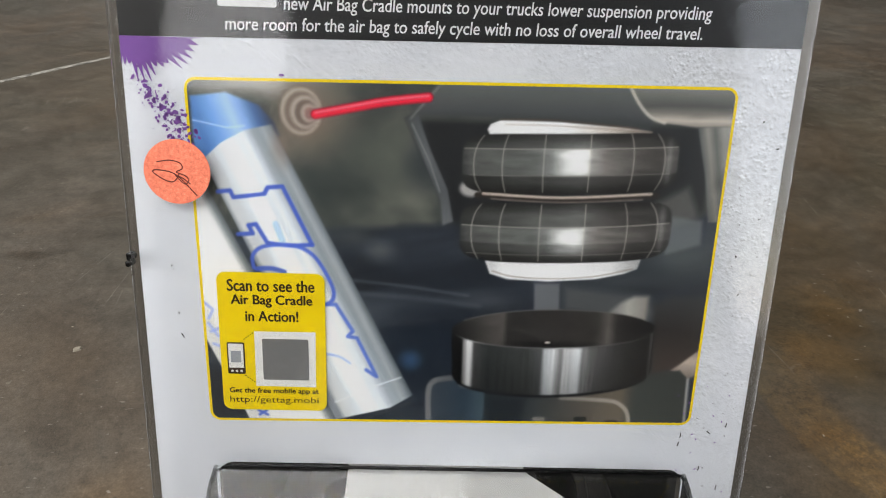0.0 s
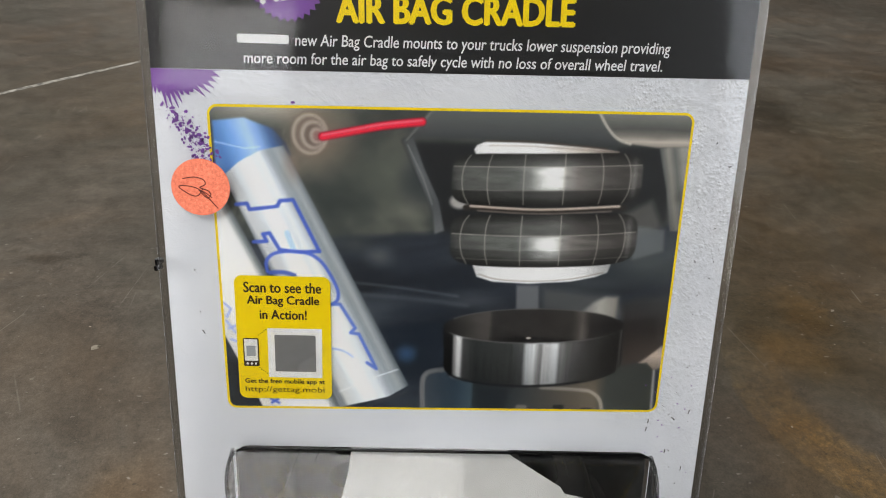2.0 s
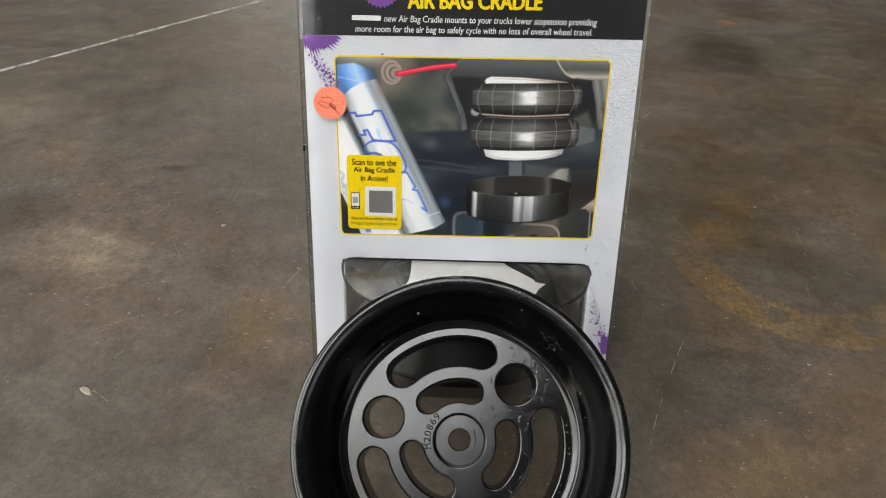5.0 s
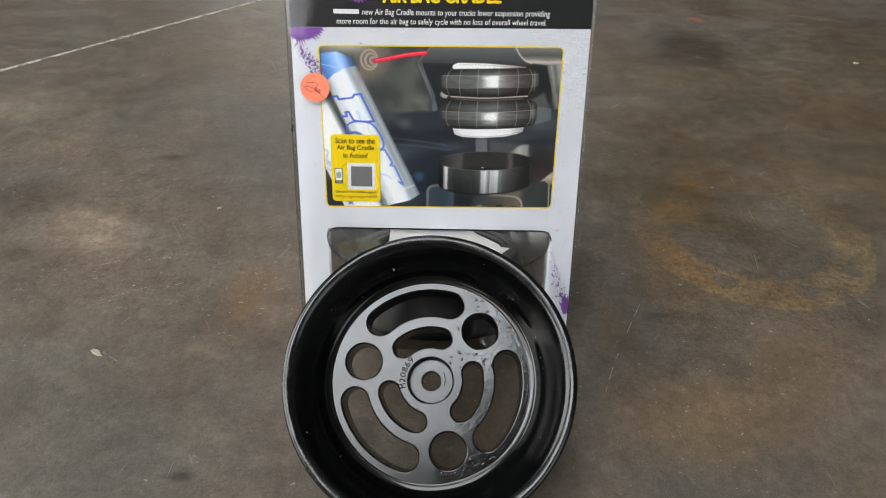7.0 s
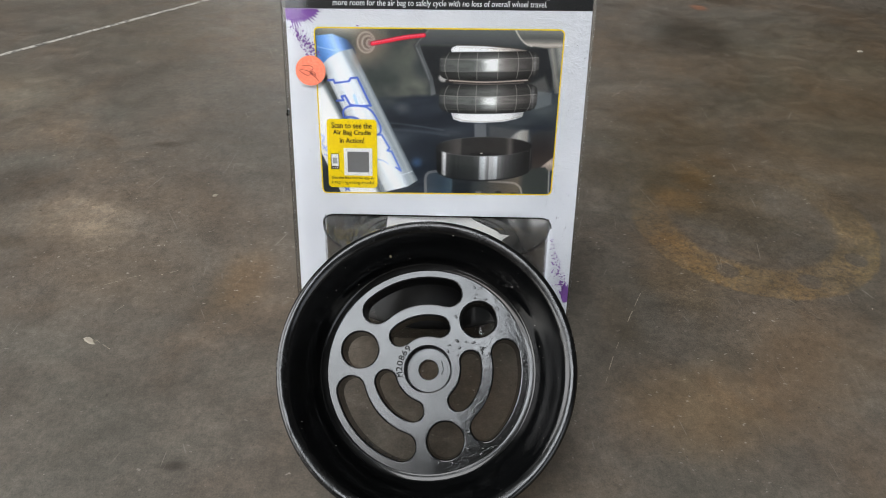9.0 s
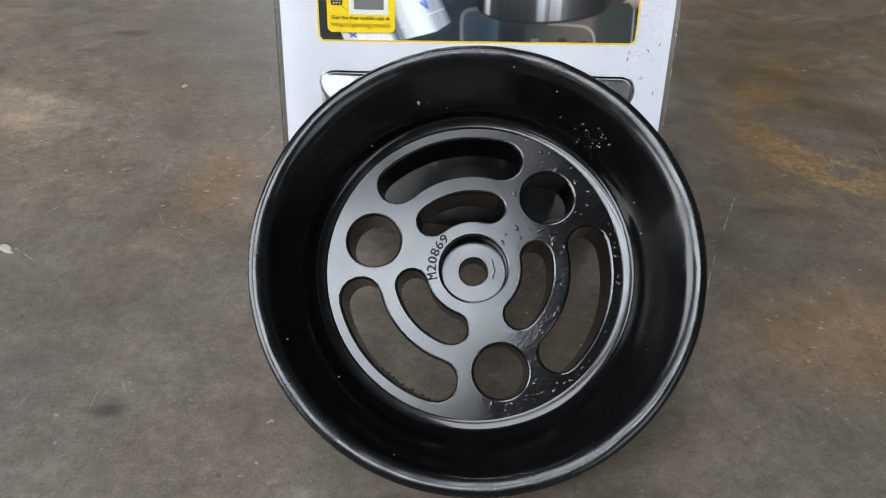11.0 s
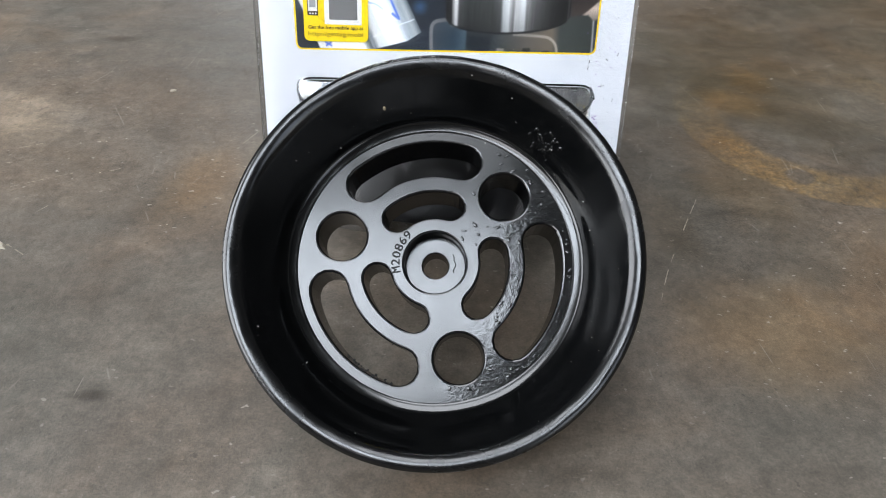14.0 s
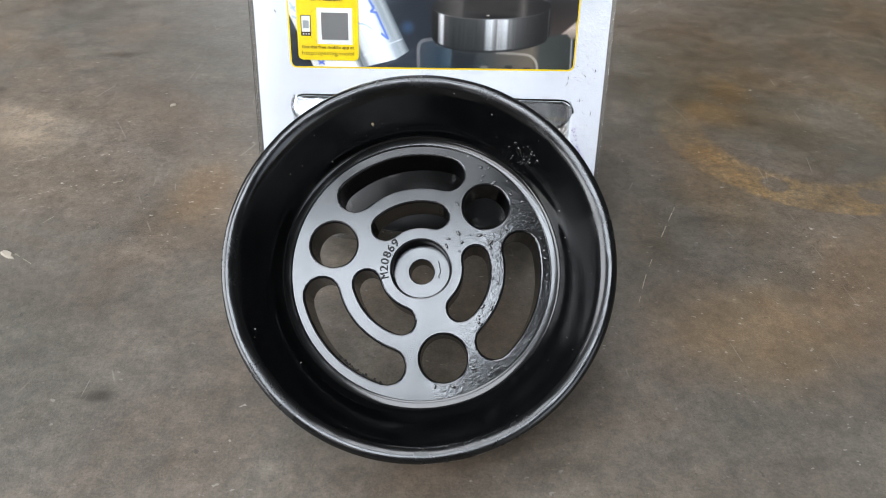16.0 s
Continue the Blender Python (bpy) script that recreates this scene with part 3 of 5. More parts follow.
        tagged(smooth(part("coating_bumps", bm, MAT_BLACK, top, "glossy runs and bumps in the black coating"), 180), kind="stuff")
        # drops that stand on the plate: a few large ones near the hub, many small ones where the coating has run
        bm = bmesh.new()
        spots = [(0.0145, 0.0164, 0.0007), (0.0218, 0.0145, 0.0010), (0.0314, 0.0182, 0.0009), (0.0136, 0.0123, 0.0007), (0.0200, 0.0195, 0.0010), (0.0262, 0.0185, 0.0008), (0.0205, 0.0095, 0.0006)]
        while len(spots) < 120:
            t, r, d = rnd.uniform(-85, 65), rnd.uniform(0.022, 0.0680), rnd.choice((0.00025, 0.0003, 0.0004, 0.0006, 0.0009))
            x, y = r * math.cos(radians(t)), r * math.sin(radians(t))
            in_hole = any(math.hypot(x - 0.049 * math.cos(radians(h)), y - 0.049 * math.sin(radians(h))) < 0.0140 for h in (44.5, -75.5))
            if not in_hole and (r > 0.0655 or 0.0385 < r < 0.0440 or (r > 0.038 and (27 < t < 60 or -94 < t < -60))):
                spots.append((x, y, d))
        def drop_on(bm, x, y, d):
            turn = Matrix.Rotation(rnd.uniform(0, 3.1), 3, "Z")
            wide, flat_ = rnd.uniform(0.8, 2.3), rnd.uniform(0.12, 0.32)
            for v in bmesh.ops.create_icosphere(bm, subdivisions=2, radius=d)["verts"]:
                v.co = turn @ Vector((v.co.x * wide, v.co.y, v.co.z * flat_)) + Vector((x, y, 0))
        for k, spot in enumerate(spots):
            drop_on(bm, *spot)
            if k < 7:
                smooth(part("coating_drop", bm, MAT_BLACK, top), 180)
                bm = bmesh.new()
        tagged(smooth(part("coating_spatter", bm, MAT_BLACK, top, "glossy spatter in the black coating of the plate"), 180), kind="stuff")
        # crack in the coating of the hub
        strip("hub_crack", [(0.0088, 0.0062), (0.0096, 0.0045), (0.0094, 0.0030), (0.0104, 0.0012), (0.0101, -0.0006), (0.0092, -0.0022), (0.0096, -0.0036)], 0.0005, -0.0098, MAT_DULL, top, "dark crack in the coating")
        # dark crumbs of coating along the edge of one slot
        bm = bmesh.new()
        for k in range(70):
            a, d = radians(rnd.gauss(-118, 7)), rnd.choice((0.0003, 0.0005, 0.0007))
            r = 0.0634 + rnd.uniform(-0.0012, 0.0004)
            if k >= 30:  # scattered along the slots' upper edges
                a, d = radians(rnd.choice((103, -17, 223)) + rnd.uniform(-30, 30)), rnd.choice((0.0002, 0.0003, 0.0004))
                r = rnd.choice((0.0451, 0.0640, 0.0228, 0.0371)) + rnd.uniform(-0.0004, 0.0006)
            for v in bmesh.ops.create_icosphere(bm, subdivisions=1, radius=d)["verts"]:
                v.co = Vector((v.co.x * rnd.uniform(0.6, 1.6) + r * math.cos(a), v.co.y * rnd.uniform(0.6, 1.6) + r * math.sin(a), v.co.z - 0.0006))
        tagged(part("crumbs", bm, MAT_DULL, top, "dark crumbs of coating"), kind="stuff")
        # tan flake on the wall
        a = radians(109)
        bm = bmesh.new()
        bmesh.ops.create_icosphere(bm, subdivisions=2, radius=0.0010)
        for v in bm.verts:
            v.co = Vector((v.co.x * 1.3, v.co.y * (0.7 + 0.5 * noise.noise(v.co * 900)), v.co.z * 0.3))
        ob = part("flake", bm, ink("tan_flake", (128, 116, 92), 0.8), top, "tan flake of dirt")
        ob.matrix_basis = Matrix.Translation((0.0806 * math.cos(a), 0.0806 * math.sin(a), 0.0142)) @ Matrix.Rotation(a, 4, "Z") @ Matrix.Rotation(radians(-57), 4, "Y")
        # two small dents of the rim
        bm = bmesh.new()
        for da in (177.5, 181.0):
            a = radians(da)
            for v in bmesh.ops.create_icosphere(bm, subdivisions=1, radius=0.0011)["verts"]:
                v.co = Vector((v.co.x * 0.9 + 0.0963 * math.cos(a), v.co.y * 1.3 + 0.0963 * math.sin(a), v.co.z * 0.6 + 0.0298))
        part("rim_nicks", bm, MAT_DULL, top, "dull nicks in the rim")
    top.scale = (size, size, size)
    return top


LEAN, ROLL = 18.73, 0.27  # the pack's lean from upright and its roll on its base
CUP_UP, CUP_TURN, CUP_TWIST = 52.0, -2.7, 3.2
cup = cradle("gloss black cast air bag cradle leaning against the blister pack", 0.982)
el, az = radians(CUP_UP), radians(CUP_TURN)
cn = Vector((math.sin(az) * math.cos(el), -math.cos(az) * math.cos(el), math.sin(el)))
ce = Vector((math.cos(az), math.sin(az), 0))
cg = cn.cross(ce)
cup.matrix_world = Matrix(((ce.x, cg.x, cn.x, -0.0036), (ce.y, cg.y, cn.y, -0.1058), (ce.z, cg.z, cn.z, 0.0739), (0, 0, 0, 1))) @ Matrix.Rotation(radians(CUP_TWIST), 4, "Z") @ Matrix.Diagonal((0.982, 0.982, 0.982, 1))

# ---------------------------------------------------------------- the blister pack
th = radians(LEAN)
PACK = Matrix(((1, 0, 0, 0), (0, math.sin(th), -math.cos(th), 0), (0, math.cos(th), math.sin(th), 0), (0, 0, 0, 1))) @ Matrix.Translation((-0.0008, 0.0022, 0)) @ Matrix.Rotation(radians(ROLL), 4, "Z")
pack = tagged(new("blister_pack"), "clear plastic blister pack with a printed card, standing on the concrete", "package")
pack.matrix_world = PACK
U0, U1, V0, V1 = -0.1137, 0.1119, 0.0155, 0.352  # the printed card
cut = [q for q in round_rect(-0.0905, 0.0915, -0.02, 0.1035, 0.006) if q[1] > 0.06]
outer = [q for q in round_rect(U0, U1, V0, V1, 0.006) if q[1] > 0.06]
card_me = sheet_mesh("card", [[(U1, V0), *outer, (U0, V0), (-0.0905, V0), *cut[::-1], (0.0915, V0)]], 0.0006)
card_me.transform(Matrix.Translation((0, 0, -0.0003)))
card = obj("card", card_me, MAT_CARD, pack, "pale grey printed backing card")


def Z(k):
    """Height of the k-th layer of print."""
    return 0.00012 * k


BLACK, YELLOW, WHITE, GREY = ink("black_ink", (17, 18, 20)), ink("yellow_ink", (255, 219, 0)), ink("white_ink", (238, 238, 238)), ink("grey_ink", (158, 162, 170))
PURPLE, BROWN = ink("purple_ink", (124, 74, 158)), ink("brown_ink", (52, 34, 14))

# header
flat("black_band", [(U0, 0.2612), (U1, 0.2631), (U1, 0.2935), (U0, 0.2922)], Z(1), BLACK, card)
flat("yellow_stripe", [(U0, 0.2921), (U1, 0.2930), (U1, 0.2960), (U0, 0.2951)], Z(2), YELLOW, card)
flat("grey_stripe", [(U0, 0.2951), (U1, 0.2960), (U1, 0.3020), (U0, 0.3001)], Z(1), GREY, card)
lettering("title", "AIR BAG CRADLE", -0.0438, 0.0436, 0.2798, 0.2896, Z(2), YELLOW, card, turn=0.6, bold=0.055)
lettering("text_line", "new Air Bag Cradle mounts to your trucks lower suspension providing", -0.0595, 0.0806, 0.2697, 0.2752, Z(2), WHITE, card, turn=0.3, shear=0.1, bold=0.011)
flat("name_bar", round_rect(-0.0810, -0.0618, 0.2712, 0.2744, 0.0006, 2), Z(2), WHITE, card)
lettering("text_line", "more room for the air bag to safely cycle with no loss of overall wheel travel.", -0.0788, 0.0782, 0.2632, 0.2686, Z(2), WHITE, card, turn=0.4, shear=0.1, bold=0.011)
star = []
for k in range(60):
    r = 0.0139 if k % 2 else 0.0122
    star.append((-0.0619 + r * math.cos(math.pi * k / 30), 0.2927 + r * math.sin(math.pi * k / 30)))
flat("starburst", star, Z(3), PURPLE, card)
lettering("starburst_word", "NEW", -0.0724, -0.0510, 0.2870, 0.2985, Z(4), WHITE, card, turn=11, shear=0.1, bold=0.05)
lettering("tagline", "Driven by Design", 0.0055, 0.0470, 0.3016, 0.3066, Z(2), PURPLE, card, turn=0.3, shear=0.35, bold=0.06)
flat("logo_oval", oval(0.0, 0.335, 0.066, 0.0272), Z(2), YELLOW, card)
flat("logo_oval", oval(0.0, 0.335, 0.0638, 0.0252), Z(3), BLACK, card)

# photograph: printed as one picture, on a fine sheet of coloured points
def round_quad(tl, tr, bl, br, r, n=6):
    """A rounded four-sided outline whose corners are not quite square."""
    w, h = tr[0] - tl[0], tl[1] - bl[1]
    out = []
    for a, b in round_rect(0, w, 0, h, r, n):
        a, b = a / w, b / h
        out.append(tuple(bl[k] * (1 - a) * (1 - b) + br[k] * a * (1 - b) + tl[k] * (1 - a) * b + tr[k] * a * b for k in range(2)))
    return out


PHOTO = ((-0.0938, 0.2487), (0.0930, 0.2502), (-0.0923, 0.1215), (0.0917, 0.1233))
flat("photo_border", round_quad(*PHOTO, 0.004), Z(1), YELLOW, card)


class Picture:
    """A soft-edged drawing on a grid of points of the card; colours are 0-255 paint values."""

    def __init__(self, u0, u1, v0, v1, step):
        self.nu, self.nv = int((u1 - u0) / step), int((v1 - v0) / step)
        self.U, self.V = np.meshgrid(np.linspace(u0, u1, self.nu), np.linspace(v0, v1, self.nv))
        self.img = np.zeros((self.nv, self.nu, 3))
        self.rng = np.random.RandomState(4)

    def cloud(self, size_u, size_v, octaves=3, turn=0.0):
        """Smooth noise from 0 to 1, with lumps of about that size in metres."""
        c, s = math.cos(radians(turn)), math.sin(radians(turn))
        a, b = self.U * c + self.V * s, self.V * c - self.U * s
        total, weight = 0, 0
        for k in range(octaves):
            x, y = a / size_u * 2 ** k + 40, b / size_v * 2 ** k + 40
            g = self.rng.rand(int(y.max()) + 3, int(x.max()) + 3)
            xi, yi = x.astype(int), y.astype(int)
            fx, fy = x - xi, y - yi
            fx, fy = fx * fx * (3 - 2 * fx), fy * fy * (3 - 2 * fy)
            val = (g[yi, xi] * (1 - fx) + g[yi, xi + 1] * fx) * (1 - fy) + (g[yi + 1, xi] * (1 - fx) + g[yi + 1, xi + 1] * fx) * fy
            total, weight = total + val * 0.5 ** k, weight + 0.5 ** k
        return total / weight

    def inside(self, pts, soft=0.0004):
        """1 inside a closed outline, 0 outside, with an edge that wide."""
        p = np.array(pts)
        near, hit = np.full(self.U.shape, 1e9), np.zeros(self.U.shape, bool)
        for a, b in zip(p, np.roll(p, -1, 0)):
            near = np.minimum(near, self.far(a, b))
            if a[1] != b[1]:
                hit ^= ((a[1] > self.V) != (b[1] > self.V)) & (self.U < (b[0] - a[0]) * (self.V - a[1]) / (b[1] - a[1]) + a[0])
        return np.clip(0.5 + np.where(hit, near, -near) / soft, 0, 1)

    def far(self, a, b):
        d = np.array(b) - np.array(a)
        t = np.clip(((self.U - a[0]) * d[0] + (self.V - a[1]) * d[1]) / max(1e-12, d @ d), 0, 1)
        return np.hypot(self.U - a[0] - t * d[0], self.V - a[1] - t * d[1])

    def along(self, pts, width, soft=0.0004):
        near = np.full(self.U.shape, 1e9)
        for a, b in zip(pts, pts[1:]):
            near = np.minimum(near, self.far(a, b))
        return np.clip(0.5 + (width / 2 - near) / soft, 0, 1)

    def spot(self, cu, cv, ru, rv, edge=1.0):
        """1 in the middle of an ellipse; edge is the part of the radius over which it fades."""
        r = np.hypot((self.U - cu) / ru, (self.V - cv) / rv)
        t = np.clip((1 - r) / edge, 0, 1)
        return t * t * (3 - 2 * t)

    def lay(self, mask, colour, strength=1.0):
        m = (mask * strength)[..., None]
        self.img = self.img * (1 - m) + np.array(colour, float) * m

    def tone(self, x, stops):
        """A colour at each point from (place, colour) stops along x."""
        at = [q[0] for q in stops]
        rgb = [(q[1],) * 3 if isinstance(q[1], (int, float)) else q[1] for q in stops]
        return np.stack([np.interp(x, at, [c[k] for c in rgb]) for k in range(3)], -1)

    def mesh(self, name, z, mat, parent, label):
        co = np.column_stack([self.U.ravel(), self.V.ravel(), np.full(self.U.size, z)])
        k = np.arange(self.nv * self.nu).reshape(self.nv, self.nu)
        quads = np.stack([k[:-1, :-1], k[:-1, 1:], k[1:, 1:], k[1:, :-1]], -1).reshape(-1, 4)
        me = bpy.data.meshes.new(name)
        me.vertices.add(len(co))
        me.vertices.foreach_set("co", co.ravel())
        me.loops.add(quads.size)
        me.loops.foreach_set("vertex_index", quads.ravel())
        me.polygons.add(len(quads))
        me.polygons.foreach_set("loop_start", np.arange(0, quads.size, 4))
        me.update(calc_edges=True)
        c = np.clip(self.img, 0, 255).reshape(-1, 3) / 255
        c = np.where(c > 0.04, ((c + 0.055) / 1.055) ** 2.4, c / 12.92)
        at = me.color_attributes.new("print", "FLOAT_COLOR", "POINT")
        at.data.foreach_set("color", np.column_stack([c, np.ones(len(c))]).ravel())
        return obj(name, me, mat, parent, label)


def shock_parts(pic):
    """The silver shock absorber with its blue cap, and the white tube behind it."""
    U, V = pic.U, pic.V
    # white tube behind, with its dark edge and the shine beside it
    across = (U + 0.0895) * math.cos(radians(26)) + (V - 0.21) * math.sin(radians(26))
    tube = pic.inside([(-0.0940, 0.2130), (-0.0880, 0.2110), (-0.0440, 0.1225), (-0.0775, 0.1225), (-0.0860, 0.1420), (-0.0925, 0.1560), (-0.0945, 0.1700)])
    pic.lay(tube, pic.tone(across, [(-0.022, 190), (-0.014, 236), (-0.005, 244), (-0.002, 206), (0.0005, (112, 118, 120)), (0.0025, (70, 76, 80)), (0.0035, 232), (0.0055, 240), (0.008, 150), (0.02, 205)]))
    for pts in ([(-0.0917, 0.1690), (-0.0888, 0.1664), (-0.0905, 0.1630)], [(-0.0908, 0.1610), (-0.0874, 0.1560)], [(-0.0900, 0.1578), (-0.0868, 0.1592)], [(-0.0893, 0.1530), (-0.0868, 0.1520)]):
        pic.lay(pic.along(pts, 0.0011), (134, 152, 204), 0.75)
    for pts in ([(-0.0740, 0.1262), (-0.0705, 0.1243)], [(-0.0708, 0.1262), (-0.0735, 0.1243)]):
        pic.lay(pic.along(pts, 0.0011), (70, 92, 172), 0.9)
    # body: a(cross) runs from -1 to 1 over its width, b down its length
    c, s = math.cos(radians(25.1)), math.sin(radians(25.1))
    a, b = (U + 0.0777) * c + (V - 0.2289) * s, (V - 0.2289) * c - (U + 0.0777) * s
    cap = pic.inside([(-0.0920, 0.2425), (-0.0800, 0.2440), (-0.0690, 0.2400), (-0.0640, 0.2345), (-0.0620, 0.2300), (-0.0915, 0.2200)], 0.0009)
    pic.lay(cap, pic.tone(a - 0.10 * b, [(-0.016, (96, 132, 176)), (-0.010, (70, 112, 166)), (-0.004, (108, 150, 202)), (0.002, (158, 186, 220)), (0.006, (118, 152, 198)), (0.010, (66, 94, 136)), (0.014, (58, 66, 82))]))
    pic.lay(pic.along([(-0.0915, 0.2345), (-0.0800, 0.2322), (-0.0740, 0.2330)], 0.0005), (196, 214, 236), 0.6)
    side = [(-0.0135, -0.0022), (-0.0060, 0.0002), (0.0040, 0.0010), (0.0135, -0.0010), (0.0160, -0.1127), (0.0060, -0.1140), (-0.0150, -0.1102)]
    body = pic.inside([(x * c - y * s - 0.0777, x * s + y * c + 0.2289) for x, y in side])
    steel = pic.tone(a + 0.014 * b, [(-0.0142, (120, 126, 132)), (-0.0125, (176, 178, 178)), (-0.0090, (184, 188, 190)), (-0.0065, (198, 204, 208)), (-0.0048, (240, 245, 248)), (-0.0015, (243, 246, 250)), (0.0004, (204, 210, 214)), (0.0025, (220, 226, 230)), (0.0045, (186, 192, 198)), (0.0065, (152, 160, 166)), (0.0085, (132, 140, 145)), (0.0105, (148, 153, 156)), (0.0120, (128, 134, 138)), (0.0138, (88, 96, 100)), (0.0152, (70, 76, 80))])
    steel = steel * (0.86 + 0.25 * pic.cloud(0.003, 0.06, 4, 25))[..., None]
    pic.lay(body, steel)
    pic.lay(pic.spot(-0.0620, 0.2265, 0.006, 0.012), (128, 112, 100), 0.55)
    def stroke(pts, w, col, k):
        """One stroke of the blue lettering on the body."""
        pic.lay(pic.along(pts, w, 0.0005), col, k)
    stroke([(-0.0845, 0.2101), (-0.0802, 0.2106), (-0.0792, 0.2082), (-0.0684, 0.2097), (-0.0671, 0.2120), (-0.0620, 0.2125), (-0.0521, 0.1917)], 0.0015, (62, 86, 170), 0.95)
    stroke([(-0.0782, 0.1950), (-0.0730, 0.1954), (-0.0744, 0.1983), (-0.0718, 0.1988), (-0.0680, 0.1921), (-0.0600, 0.1912), (-0.0521, 0.1917)], 0.0015, (62, 86, 170), 0.95)
    stroke([(-0.0649, 0.1990), (-0.0624, 0.1922)], 0.0024, (150, 178, 214), 0.8)
    stroke(flowing([(-0.0732, 0.1828), (-0.0735, 0.1871), (-0.0702, 0.1904), (-0.0639, 0.1914), (-0.0568, 0.1908), (-0.0507, 0.1866), (-0.0453, 0.1766), (-0.0450, 0.1715), (-0.0474, 0.1693)]), 0.0014, (66, 90, 176), 0.9)
    stroke(flowing([(-0.0722, 0.1823), (-0.0670, 0.1826), (-0.0623, 0.1814)]), 0.0018, (62, 84, 160), 0.9)
    stroke([(-0.0474, 0.1693), (-0.0440, 0.1694), (-0.0379, 0.1591), (-0.0398, 0.1570), (-0.0364, 0.1565), (-0.0291, 0.1410), (-0.0330, 0.1437)], 0.0014, (72, 98, 178), 0.85)
    stroke(flowing([(-0.0474, 0.1498), (-0.0429, 0.1488), (-0.0390, 0.1462)]), 0.0010, (120, 142, 200), 0.7)
    for pts in ([(-0.0450, 0.1300), (-0.0372, 0.1333)], [(-0.0300, 0.1371), (-0.0200, 0.1409)]):
        pic.lay(pic.along(pts, 0.0004), (226, 230, 232), 0.8)
    pic.lay(pic.along([(-0.0360, 0.1222), (-0.0165, 0.1305)], 0.0010, 0.0006), (58, 60, 62), 0.7)


def bellows(pic, v0, v1, hump, line, low, lobe):
    """One lobe of the twin air bag: rounded rubber, a bright reflection on it, its seams and ribs."""
    U, V = pic.U, pic.V
    x = (U - 0.0377) / 0.0379
    lift = hump * (1 - x * x) - 0.0012 * x
    y = (V + lift - v0) / (v1 - v0)
    f = np.abs(x) ** 7 + np.abs(2 * y - 1) ** 4.5
    mask = np.clip((1 - f) * 7, 0, 1)
    col = pic.tone(U, [(0.0, (52, 54, 52)), (0.003, (74, 76, 72)), (0.012, (86, 88, 82)), (0.026, (92, 95, 89)), (0.031, (118, 120, 114)), (0.036, (204, 203, 198)), (0.041, (240, 238, 233)), (0.0440, (206, 202, 196)), (0.0452, (150, 140, 132)), (0.050, (118, 104, 96)), (0.060, (86, 77, 70)), (0.071, (62, 54, 49)), (0.0745, (74, 68, 62)), (0.076, (46, 42, 40))])
    dull = pic.tone(U, [(0.0, (44, 46, 44)), (0.02, (70, 72, 67)), (0.042, (96, 95, 90)), (0.055, (72, 64, 60)), (0.076, (42, 39, 37))])
    face = pic.tone(y, lobe)[..., :1]
    col = (col * face + dull * (1 - face)) * (0.80 + 0.40 * pic.cloud(0.009, 0.0016, 4))[..., None]
    col = 0.35 * col + 0.65 * col.mean(-1, keepdims=True) * np.array((0.99, 1.005, 1.0))
    col = col * pic.tone(y, [(0.0, 0.3), (0.08, 0.45), (0.20, 0.70), (0.31, 0.78), (0.33, 1.0), (0.8, 1.0), (0.90, 0.72), (1.0, 0.5)])
    # sheen along the far bulge
    col = col + 46 * (np.exp(-((x - 0.90) / 0.035) ** 2) * np.clip(np.sin(np.pi * np.clip(y, 0, 1)), 0, 1))[..., None]
    pic.lay(mask, col)

    def seam(pts, w, k):
        pic.lay(pic.along(pts, w, 0.0004) * mask, (172, 168, 160), k)

    def on(u, w):
        t = (u - 0.0377) / 0.0379
        return u, v0 + (v1 - v0) * w - hump * (1 - t * t) + 0.0012 * t
    seam([on(0.001 + 0.0735 * k / 12, line) for k in range(13)], 0.00034, 0.75)
    seam([on(0.003 + 0.0695 * k / 12, low) for k in range(13)], 0.00026, 0.45)
    for u in (0.0043, 0.0142, 0.0285, 0.0445, 0.0597, 0.0705):
        t = (u - 0.0377) / 0.0379
        bend = -0.0036 * t * abs(t)
        seam(flowing([on(u + bend * 1.3, 0.98), on(u + bend * 0.4, 0.8), on(u, 0.55), on(u + bend * 0.2, 0.25), on(u + bend * 1.0, 0.04)]), 0.0003, 0.8)


